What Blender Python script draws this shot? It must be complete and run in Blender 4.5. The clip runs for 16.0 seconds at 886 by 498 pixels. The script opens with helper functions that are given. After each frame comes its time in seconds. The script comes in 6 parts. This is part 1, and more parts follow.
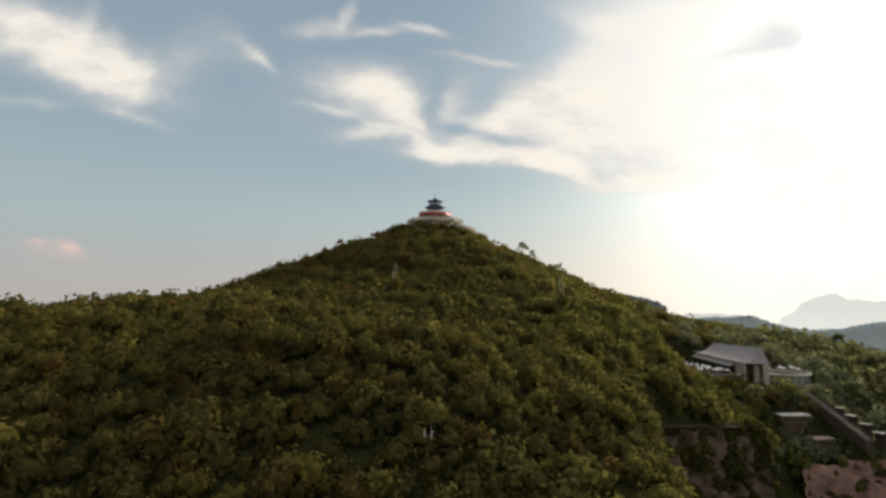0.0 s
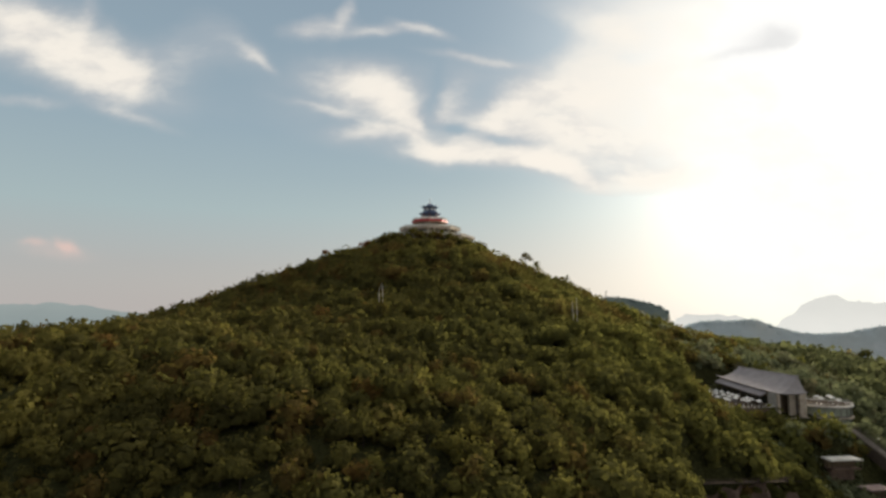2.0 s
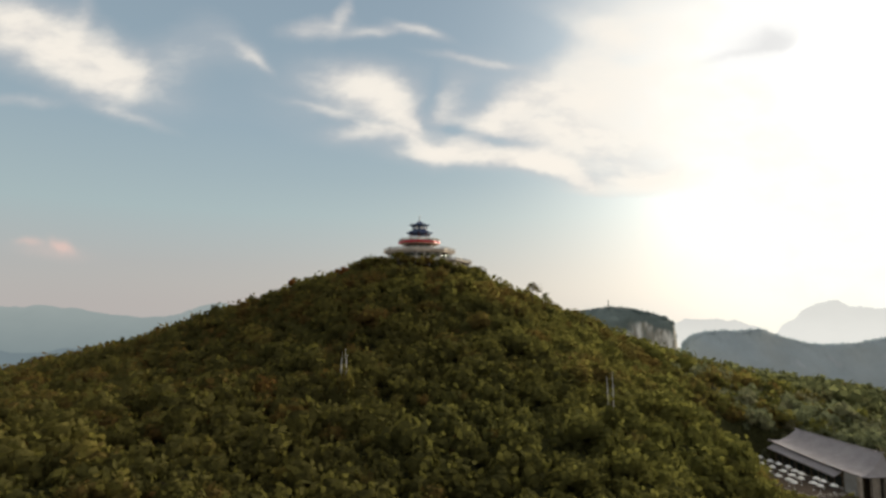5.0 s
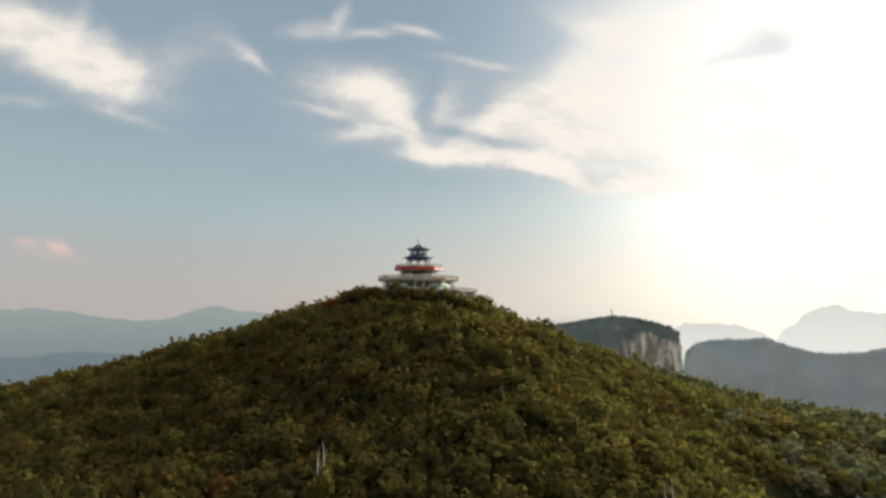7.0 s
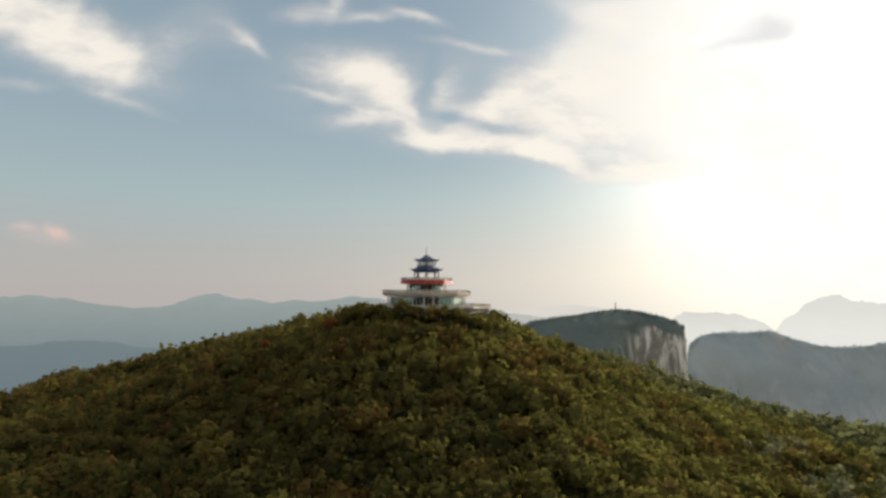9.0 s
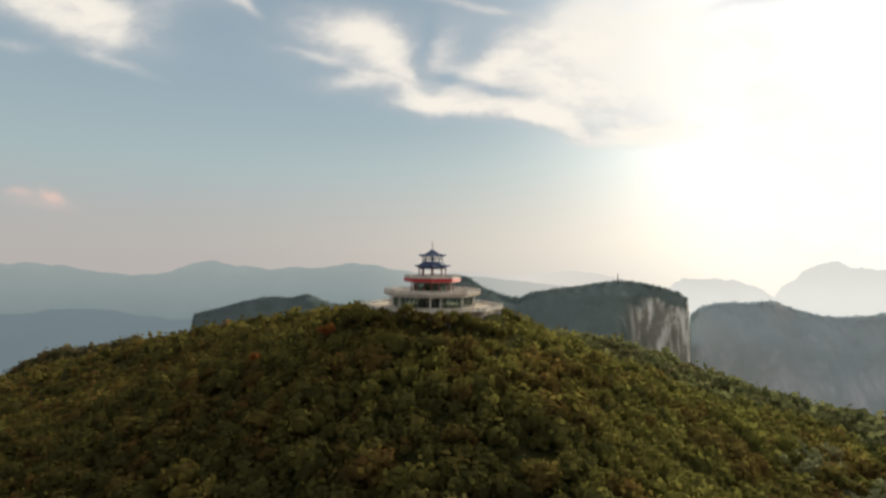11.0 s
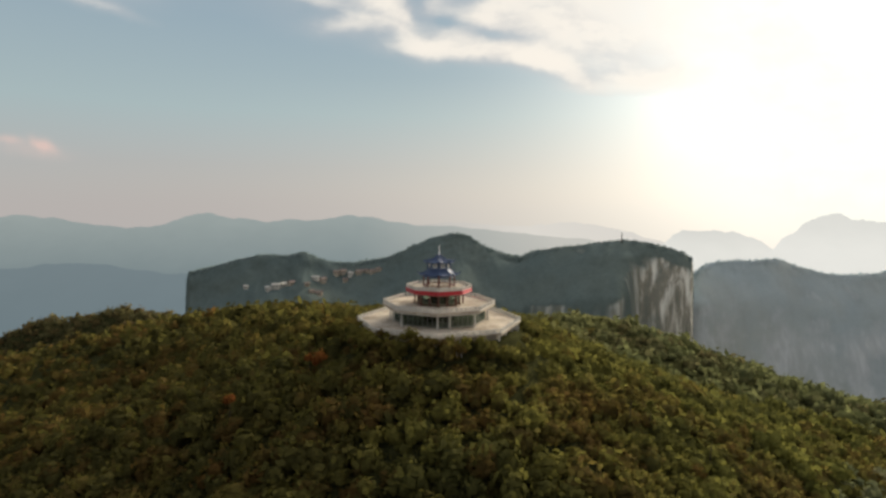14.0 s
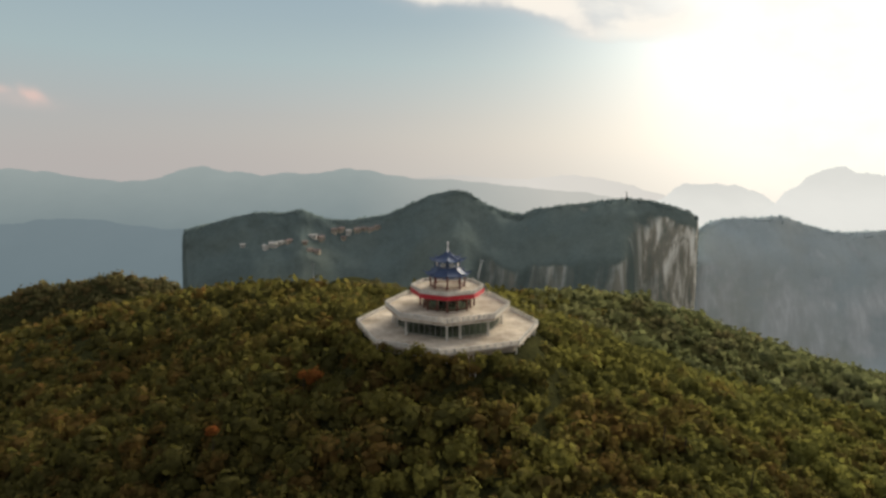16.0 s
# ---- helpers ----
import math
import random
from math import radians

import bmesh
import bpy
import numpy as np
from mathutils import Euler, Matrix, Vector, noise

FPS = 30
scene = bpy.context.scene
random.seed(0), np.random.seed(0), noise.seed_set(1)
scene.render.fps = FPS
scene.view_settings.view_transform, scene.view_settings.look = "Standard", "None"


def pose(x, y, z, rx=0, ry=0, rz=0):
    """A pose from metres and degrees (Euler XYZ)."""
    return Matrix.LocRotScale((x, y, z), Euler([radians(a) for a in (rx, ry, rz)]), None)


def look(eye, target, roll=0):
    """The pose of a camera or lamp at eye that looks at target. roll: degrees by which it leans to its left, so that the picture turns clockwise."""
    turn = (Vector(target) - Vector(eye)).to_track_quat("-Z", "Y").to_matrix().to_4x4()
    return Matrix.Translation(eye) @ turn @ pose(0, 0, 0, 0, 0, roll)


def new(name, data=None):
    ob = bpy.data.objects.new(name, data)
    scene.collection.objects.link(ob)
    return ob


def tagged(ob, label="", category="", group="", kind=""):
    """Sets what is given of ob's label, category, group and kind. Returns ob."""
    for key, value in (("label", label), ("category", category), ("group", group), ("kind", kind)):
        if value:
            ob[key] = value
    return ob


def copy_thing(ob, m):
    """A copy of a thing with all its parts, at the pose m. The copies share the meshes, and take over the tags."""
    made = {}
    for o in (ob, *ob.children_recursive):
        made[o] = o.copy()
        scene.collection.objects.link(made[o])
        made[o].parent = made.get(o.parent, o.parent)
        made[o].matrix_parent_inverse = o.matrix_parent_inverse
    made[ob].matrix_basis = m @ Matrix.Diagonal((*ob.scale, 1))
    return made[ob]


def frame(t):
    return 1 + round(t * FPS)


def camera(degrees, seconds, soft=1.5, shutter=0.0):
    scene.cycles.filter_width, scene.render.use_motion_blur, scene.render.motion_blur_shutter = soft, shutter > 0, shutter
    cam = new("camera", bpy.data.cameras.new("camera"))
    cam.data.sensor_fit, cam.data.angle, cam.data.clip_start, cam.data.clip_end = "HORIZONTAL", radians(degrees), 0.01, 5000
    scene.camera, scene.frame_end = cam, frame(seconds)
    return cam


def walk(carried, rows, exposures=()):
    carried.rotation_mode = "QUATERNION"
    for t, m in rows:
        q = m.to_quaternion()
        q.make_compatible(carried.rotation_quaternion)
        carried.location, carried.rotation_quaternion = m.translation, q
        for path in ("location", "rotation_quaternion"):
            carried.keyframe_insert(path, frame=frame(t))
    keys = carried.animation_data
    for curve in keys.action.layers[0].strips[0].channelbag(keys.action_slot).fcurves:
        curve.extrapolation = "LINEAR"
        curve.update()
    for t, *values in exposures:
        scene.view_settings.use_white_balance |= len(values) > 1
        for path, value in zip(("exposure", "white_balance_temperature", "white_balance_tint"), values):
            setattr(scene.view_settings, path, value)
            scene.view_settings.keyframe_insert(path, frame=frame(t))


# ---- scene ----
cam = camera(77.3, 16.0, soft=2.8)
METRES, EYE, TILT, LEAN, TURN = 225.0, 100.0, 5.9, 0.0, 0.0
ROWS = [
    (0.0, 0.0, 0.0, 0.0, 0.0, 0.0, 0.0),
    (0.5, -0.0007, 0.0304, 0.0069, -0.1, -0.03, 0.07),
    (1.0, 0.0003, 0.0615, 0.013, -0.23, -0.05, 0.08),
    (1.5, 0.0027, 0.0963, 0.0197, -0.23, -0.08, 0.04),
    (2.0, 0.0057, 0.1309, 0.0275, -0.23, -0.03, -0.01),
    (2.5, 0.0085, 0.1704, 0.0366, -0.28, -0.01, -0.03),
    (3.0, 0.011, 0.2056, 0.0455, -0.34, 0.02, -0.04),
    (3.5, 0.013, 0.2427, 0.0542, -0.37, 0.02, -0.03),
    (4.0, 0.0146, 0.2776, 0.0627, -0.44, 0.01, -0.12),
    (4.6, 0.0168, 0.3196, 0.0742, -0.51, 0.03, -0.16),
    (5.25, 0.0183, 0.3665, 0.0902, -0.59, 0.09, -0.21),
    (5.9, 0.0181, 0.4130, 0.1068, -0.66, 0.15, -0.25),
    (6.5, 0.0159, 0.4551, 0.1221, -0.73, 0.2, -0.29),
    (7.0, 0.0117, 0.483, 0.1358, -0.77, 0.2, -0.31),
    (7.5, 0.0061, 0.5098, 0.1482, -0.81, 0.21, -0.35),
    (8.0, 0.0004, 0.5343, 0.1594, -0.87, 0.21, -0.45),
    (8.5, -0.0054, 0.5604, 0.1713, -0.88, -0.41, -0.5),
    (9.0, -0.01, 0.584, 0.1822, -0.92, -1.22, -0.49),
    (9.5, -0.0143, 0.6082, 0.1937, -1.0, -2.08, -0.5),
    (12.0, -0.0305, 0.7308, 0.2532, -1.21, -6.61, -0.44),
    (12.5, -0.0329, 0.7543, 0.265, -1.27, -7.43, -0.43),
    (13.0, -0.0346, 0.7808, 0.2774, -1.32, -8.37, -0.39),
    (13.5, -0.0363, 0.8041, 0.2878, -1.37, -9.23, -0.42),
    (14.0, -0.0385, 0.8285, 0.2982, -1.41, -10.14, -0.41),
    (14.5, -0.0409, 0.8526, 0.308, -1.46, -11.04, -0.35),
    (15.0, -0.0438, 0.8801, 0.3188, -1.5, -12.35, -0.34),
    (15.5, -0.047, 0.905, 0.3284, -1.55, -13.72, -0.34),
    (16.0, -0.0498, 0.931, 0.338, -1.58, -15.13, -0.38),
]
walk(cam, [(t, pose(0, 0, EYE, TILT, LEAN, TURN) @ pose(METRES * x, METRES * y, METRES * z, 90 + pitch, roll, yaw)) for t, x, y, z, yaw, pitch, roll in ROWS])

# ---- world and sun ----
from mathutils.bvhtree import BVHTree

SUN_AZ, SUN_EL = 39.0, 19.0          # degrees clockwise from +y, and above the horizon

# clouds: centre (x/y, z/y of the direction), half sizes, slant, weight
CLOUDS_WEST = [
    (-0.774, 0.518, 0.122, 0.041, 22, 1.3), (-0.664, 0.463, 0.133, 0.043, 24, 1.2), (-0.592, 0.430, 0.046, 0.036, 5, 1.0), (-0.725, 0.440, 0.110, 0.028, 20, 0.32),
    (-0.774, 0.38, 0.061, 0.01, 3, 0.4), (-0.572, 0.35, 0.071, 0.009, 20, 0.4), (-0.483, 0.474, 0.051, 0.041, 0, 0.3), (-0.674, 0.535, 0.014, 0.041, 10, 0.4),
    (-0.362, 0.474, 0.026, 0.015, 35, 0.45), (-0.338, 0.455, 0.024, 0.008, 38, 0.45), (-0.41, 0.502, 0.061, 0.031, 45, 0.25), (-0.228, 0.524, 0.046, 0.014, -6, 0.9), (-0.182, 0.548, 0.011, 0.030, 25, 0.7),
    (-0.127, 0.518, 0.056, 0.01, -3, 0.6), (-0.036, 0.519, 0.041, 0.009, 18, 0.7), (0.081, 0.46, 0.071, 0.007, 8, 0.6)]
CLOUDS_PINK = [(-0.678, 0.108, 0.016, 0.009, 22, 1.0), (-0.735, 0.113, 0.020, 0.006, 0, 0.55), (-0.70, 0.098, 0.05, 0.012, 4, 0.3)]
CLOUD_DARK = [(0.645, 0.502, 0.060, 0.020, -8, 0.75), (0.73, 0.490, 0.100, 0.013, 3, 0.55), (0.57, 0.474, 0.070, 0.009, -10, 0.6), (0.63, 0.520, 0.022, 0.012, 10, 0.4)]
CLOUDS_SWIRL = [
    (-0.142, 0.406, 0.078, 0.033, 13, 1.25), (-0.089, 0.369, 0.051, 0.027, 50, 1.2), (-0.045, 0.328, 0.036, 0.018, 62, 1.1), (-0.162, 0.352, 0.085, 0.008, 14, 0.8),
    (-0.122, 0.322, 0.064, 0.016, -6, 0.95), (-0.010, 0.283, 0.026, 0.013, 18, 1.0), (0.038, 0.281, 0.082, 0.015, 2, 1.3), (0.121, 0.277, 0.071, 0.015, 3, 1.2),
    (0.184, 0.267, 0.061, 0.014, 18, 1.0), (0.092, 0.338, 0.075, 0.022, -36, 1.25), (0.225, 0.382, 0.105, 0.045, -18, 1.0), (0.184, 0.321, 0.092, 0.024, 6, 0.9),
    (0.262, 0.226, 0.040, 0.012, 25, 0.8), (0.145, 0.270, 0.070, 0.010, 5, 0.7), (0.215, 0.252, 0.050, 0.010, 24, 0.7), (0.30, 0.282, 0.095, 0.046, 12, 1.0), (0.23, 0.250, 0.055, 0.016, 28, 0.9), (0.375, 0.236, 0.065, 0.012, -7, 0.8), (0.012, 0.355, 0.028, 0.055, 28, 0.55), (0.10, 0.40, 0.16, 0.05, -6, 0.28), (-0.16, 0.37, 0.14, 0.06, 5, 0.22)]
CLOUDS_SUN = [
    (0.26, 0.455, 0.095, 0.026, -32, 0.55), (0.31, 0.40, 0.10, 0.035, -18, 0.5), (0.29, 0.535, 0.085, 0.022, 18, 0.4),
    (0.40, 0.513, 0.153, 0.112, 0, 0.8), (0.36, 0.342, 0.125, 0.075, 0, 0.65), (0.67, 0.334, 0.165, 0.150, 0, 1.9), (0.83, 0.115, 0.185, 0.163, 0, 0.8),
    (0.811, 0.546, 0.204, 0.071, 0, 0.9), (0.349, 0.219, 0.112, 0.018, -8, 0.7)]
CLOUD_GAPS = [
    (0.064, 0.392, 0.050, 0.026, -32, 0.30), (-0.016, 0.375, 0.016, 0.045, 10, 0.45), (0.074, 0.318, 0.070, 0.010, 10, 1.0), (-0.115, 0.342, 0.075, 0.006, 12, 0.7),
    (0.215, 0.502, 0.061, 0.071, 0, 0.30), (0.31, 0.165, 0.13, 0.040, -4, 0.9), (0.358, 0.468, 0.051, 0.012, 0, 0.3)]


class Nodes:
    """Short hand for building node trees."""

    def __init__(self, tree):
        self.tree = tree
        tree.nodes.clear()

    def add(self, kind, **props):
        n = self.tree.nodes.new(kind)
        for key, value in props.items():
            setattr(n, key, value)
        return n

    def put(self, socket, value):
        if isinstance(value, bpy.types.NodeSocket):
            self.tree.links.new(value, socket)
        else:
            socket.default_value = value

    def math(self, op, a, b=0.0, c=0.0, clamp=False):
        n = self.add("ShaderNodeMath", operation=op, use_clamp=clamp)
        for s, v in zip(n.inputs, (a, b, c)):
            self.put(s, v)
        return n.outputs[0]

    def vec(self, op, a, b=(0, 0, 0)):
        n = self.add("ShaderNodeVectorMath", operation=op)
        self.put(n.inputs[0], a)
        self.put(n.inputs[1], b)
        return n.outputs[1] if op in ("LENGTH", "DOT_PRODUCT") else n.outputs[0]

    def xyz(self, x, y, z):
        n = self.add("ShaderNodeCombineXYZ")
        for s, v in zip(n.inputs, (x, y, z)):
            self.put(s, v)
        return n.outputs[0]

    def noise(self, vector, scale, detail=3.0, rough=0.5, lac=2.0):
        n = self.add("ShaderNodeTexNoise")
        self.put(n.inputs["Vector"], vector)
        n.inputs["Scale"].default_value, n.inputs["Detail"].default_value = scale, detail
        n.inputs["Roughness"].default_value, n.inputs["Lacunarity"].default_value = rough, lac
        return n

    def ramp(self, fac, stops, interp="LINEAR"):
        n = self.add("ShaderNodeValToRGB")
        n.color_ramp.interpolation = interp
        while len(n.color_ramp.elements) < len(stops):
            n.color_ramp.elements.new(0.5)
        for e, (p, c) in zip(n.color_ramp.elements, stops):
            e.position, e.color = p, (*c, 1)
        self.put(n.inputs[0], fac)
        return n.outputs[0]

    def mix(self, fac, a, b, blend="MIX"):
        n = self.add("ShaderNodeMix", data_type="RGBA", blend_type=blend)
        for s, v in ((n.inputs[0], fac), (n.inputs[6], a), (n.inputs[7], b)):
            self.put(s, (*v, 1) if isinstance(v, tuple) and len(v) == 3 else v)
        return n.outputs[2]


def make_world():
    world = bpy.data.worlds.new("sky")
    scene.world = world
    world.use_nodes = True
    k = Nodes(world.node_tree)
    way = k.add("ShaderNodeTexCoord").outputs["Generated"]
    sep = k.add("ShaderNodeSeparateXYZ")
    k.put(sep.inputs[0], way)
    x, y, z = sep.outputs
    ahead = k.math("MAXIMUM", y, 0.08)
    front = k.math("MULTIPLY_ADD", y, 5.0, -0.4, clamp=True)
    uv = k.xyz(k.math("DIVIDE", x, ahead), k.math("DIVIDE", z, ahead), 0.0)
    # wind-drawn wobble of the cloud edges
    w1 = k.noise(uv, 5.0, 4.0, 0.55)
    w2 = k.noise(uv, 22.0, 3.0, 0.6)
    wob = k.vec("ADD", k.vec("MULTIPLY", k.vec("SUBTRACT", w1.outputs["Color"], (0.5, 0.5, 0.5)), (0.06, 0.04, 0)),
                k.vec("MULTIPLY", k.vec("SUBTRACT", w2.outputs["Color"], (0.5, 0.5, 0.5)), (0.022, 0.012, 0)))
    uvw = k.vec("ADD", uv, wob)

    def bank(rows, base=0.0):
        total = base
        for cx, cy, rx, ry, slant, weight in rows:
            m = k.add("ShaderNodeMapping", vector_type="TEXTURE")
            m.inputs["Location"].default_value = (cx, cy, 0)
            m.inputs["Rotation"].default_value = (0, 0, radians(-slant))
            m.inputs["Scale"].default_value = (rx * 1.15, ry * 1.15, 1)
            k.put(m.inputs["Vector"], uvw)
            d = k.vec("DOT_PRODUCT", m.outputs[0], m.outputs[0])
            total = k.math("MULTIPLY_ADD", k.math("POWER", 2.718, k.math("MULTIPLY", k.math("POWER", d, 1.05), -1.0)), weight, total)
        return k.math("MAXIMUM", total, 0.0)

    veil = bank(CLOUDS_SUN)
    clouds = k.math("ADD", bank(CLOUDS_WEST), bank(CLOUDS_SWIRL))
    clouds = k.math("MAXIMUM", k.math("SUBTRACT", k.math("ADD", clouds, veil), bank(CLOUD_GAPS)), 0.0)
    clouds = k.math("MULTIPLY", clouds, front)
    # loose cloud over the rest of the sky
    up = k.math("MAXIMUM", z, 0.12)
    flat = k.xyz(k.math("DIVIDE", x, up), k.math("DIVIDE", y, up), 0.0)
    loose = k.math("MULTIPLY_ADD", k.noise(flat, 0.9, 5.0, 0.6).outputs["Fac"], 3.0, -0.9, clamp=True)
    high = k.math("MULTIPLY_ADD", z, 4.0, -2.1, clamp=True)
    rest = k.math("MAXIMUM", high, k.math("SUBTRACT", 1.0, front))
    clouds = k.math("ADD", clouds, k.math("MULTIPLY", k.math("MULTIPLY", loose, rest), 1.1))
    streak = k.noise(k.vec("MULTIPLY", uvw, (1.0, 1.7, 1.0)), 8.0, 5.0, 0.6).outputs["Fac"]
    clouds = k.math("MULTIPLY", clouds, k.math("MULTIPLY_ADD", streak, 1.5, 0.25))
    wisp = k.noise(k.vec("MULTIPLY", uvw, (1.0, 2.2, 1.0)), 11.0, 4.0, 0.55).outputs["Fac"]
    clouds = k.math("MULTIPLY", clouds, k.math("MAXIMUM", k.math("MULTIPLY_ADD", wisp, 0.9, 0.56), 0.0))
    clouds = k.math("MAXIMUM", k.math("MULTIPLY_ADD", clouds, 1.1, -0.03), 0.0)
    cover = k.math("SUBTRACT", 1.0, k.math("POWER", 2.718, k.math("MULTIPLY", clouds, -1.15)), clamp=True)
    # clear sky: the atmosphere, and evening haze near the horizon
    air = k.add("ShaderNodeTexSky", sky_type="NISHITA", sun_disc=False)
    air.sun_elevation, air.sun_rotation = radians(SUN_EL), radians(SUN_AZ)
    air.air_density, air.dust_density, air.ozone_density = 1.0, 2.0, 1.5
    haze = k.ramp(k.math("MULTIPLY_ADD", z, 1.0, 0.0, clamp=True),
                  [(0.0, (0.46, 0.43, 0.415)), (0.07, (0.415, 0.415, 0.41)), (0.16, (0.362, 0.445, 0.453)),
                   (0.30, (0.290, 0.378, 0.43)), (0.50, (0.245, 0.325, 0.388)), (1.0, (0.16, 0.24, 0.34))])
    blue = k.mix(0.012, haze, air.outputs[0])
    blue = k.mix(k.math("MULTIPLY_ADD", y, -2.0, 0.1, clamp=True), blue, k.mix(0.4, blue, (0.05, 0.07, 0.10)))
    # white glare round the veiled sun
    sx, sy = math.sin(radians(SUN_AZ)) * math.cos(radians(SUN_EL)), math.cos(radians(SUN_AZ)) * math.cos(radians(SUN_EL))
    near = k.math("MAXIMUM", k.vec("DOT_PRODUCT", way, (sx, sy, math.sin(radians(SUN_EL)))), 0.0)
    glare = k.math("MULTIPLY", k.math("POWER", near, 20.0), 1.15)
    low = k.math("MULTIPLY_ADD", z, -4.5, 1.0, clamp=True)
    glare = k.math("ADD", glare, k.math("MULTIPLY", k.math("MULTIPLY", k.math("POWER", near, 5.0), 0.36), low))
    blue = k.mix(k.math("MULTIPLY", k.math("POWER", near, 4.0), k.math("MULTIPLY", low, 0.7)), blue, (0.58, 0.565, 0.475))
    core = k.math("MULTIPLY", k.math("POWER", near, 1200.0), 60.0)
    body = k.math("MULTIPLY_ADD", cover, 1.5, k.math("MULTIPLY_ADD", wisp, 1.5, -1.15), clamp=True)
    cloud_colour = k.mix(k.math("MAXIMUM", body, k.math("MULTIPLY", veil, 1.2), clamp=True), (0.58, 0.57, 0.575), (0.955, 0.89, 0.795))
    sky = k.mix(cover, blue, cloud_colour)
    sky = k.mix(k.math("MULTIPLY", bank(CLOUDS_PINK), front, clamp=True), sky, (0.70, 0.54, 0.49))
    tint = k.add("ShaderNodeVectorMath", operation="SCALE")
    tint.inputs[0].default_value = (1.0, 0.965, 0.88)
    k.put(tint.inputs["Scale"], k.math("MULTIPLY", glare, k.math("MULTIPLY_ADD", cover, -0.88, 1.0)))
    sky = k.vec("ADD", sky, tint.outputs[0])
    # grey cloud before the glare
    sky = k.vec("MINIMUM", sky, (1.04, 1.03, 1.0))
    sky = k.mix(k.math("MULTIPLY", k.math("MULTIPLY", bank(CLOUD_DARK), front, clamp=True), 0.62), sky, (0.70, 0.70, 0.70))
    light = k.add("ShaderNodeVectorMath", operation="SCALE")
    light.inputs[0].default_value = (1.0, 0.965, 0.88)
    k.put(light.inputs["Scale"], core)
    sky = k.vec("ADD", sky, light.outputs[0])
    bg = k.add("ShaderNodeBackground")
    k.put(bg.inputs["Color"], sky)
    bg.inputs["Strength"].default_value = 1.0
    k.put(k.add("ShaderNodeOutputWorld").inputs["Surface"], bg.outputs[0])


make_world()
sun = new("sun", bpy.data.lights.new("sun", "SUN"))
sun.data.energy, sun.data.angle, sun.data.color = 9.1, radians(45), (1.0, 0.90, 0.70)
sun.matrix_world = look((0, 0, 0), (-math.sin(radians(SUN_AZ)) * math.cos(radians(SUN_EL)), -math.cos(radians(SUN_AZ)) * math.cos(radians(SUN_EL)), -math.sin(radians(SUN_EL))))


# ---- materials ----
def material(name, build):
    m = bpy.data.materials.new(name)
    m.use_nodes = True
    k = Nodes(m.node_tree)
    shader = build(k)
    k.put(k.add("ShaderNodeOutputMaterial").inputs["Surface"], shader)
    return m


def principled(k, colour, rough=0.7, metal=0.0, bump=None, strength=0.3, distance=0.05):
    if rough > 0.7 and metal == 0:
        # weathered matte surface without sheen
        p = k.add("ShaderNodeBsdfDiffuse")
        k.put(p.inputs["Color"], (*colour, 1) if isinstance(colour, tuple) else colour)
        p.inputs["Roughness"].default_value = 0.15
    else:
        p = k.add("ShaderNodeBsdfPrincipled")
        k.put(p.inputs["Base Color"], (*colour, 1) if isinstance(colour, tuple) else colour)
        k.put(p.inputs["Roughness"], rough)
        k.put(p.inputs["Metallic"], metal)
    if bump is not None:
        b = k.add("ShaderNodeBump")
        b.inputs["Strength"].default_value, b.inputs["Distance"].default_value = strength, distance
        k.put(b.inputs["Height"], bump)
        k.put(p.inputs["Normal"], b.outputs[0])
    return p.outputs[0]


def stained(a, b, scale, rough=0.75, fine=6.0, relief=0.02, metal=0.0):
    """Two tones in large stains with fine grain."""
    def build(k):
        at = k.add("ShaderNodeNewGeometry").outputs["Position"]
        big = k.noise(at, scale, 5.0, 0.6).outputs["Fac"]
        small = k.noise(at, scale * fine, 4.0, 0.6).outputs["Fac"]
        f = k.math("MULTIPLY_ADD", big, 1.6, k.math("MULTIPLY_ADD", small, 0.6, -0.6), clamp=True)
        return principled(k, k.mix(f, a, b), rough, metal, small, 0.35, relief)
    return build


LEAF_STOPS = [(0.0, (0.044, 0.045, 0.021)), (0.20, (0.066, 0.064, 0.026)), (0.36, (0.090, 0.085, 0.031)), (0.50, (0.118, 0.108, 0.034)), (0.64, (0.154, 0.139, 0.039)),
              (0.76, (0.094, 0.067, 0.028)), (0.90, (0.118, 0.058, 0.023)), (1.0, (0.235, 0.045, 0.018))]


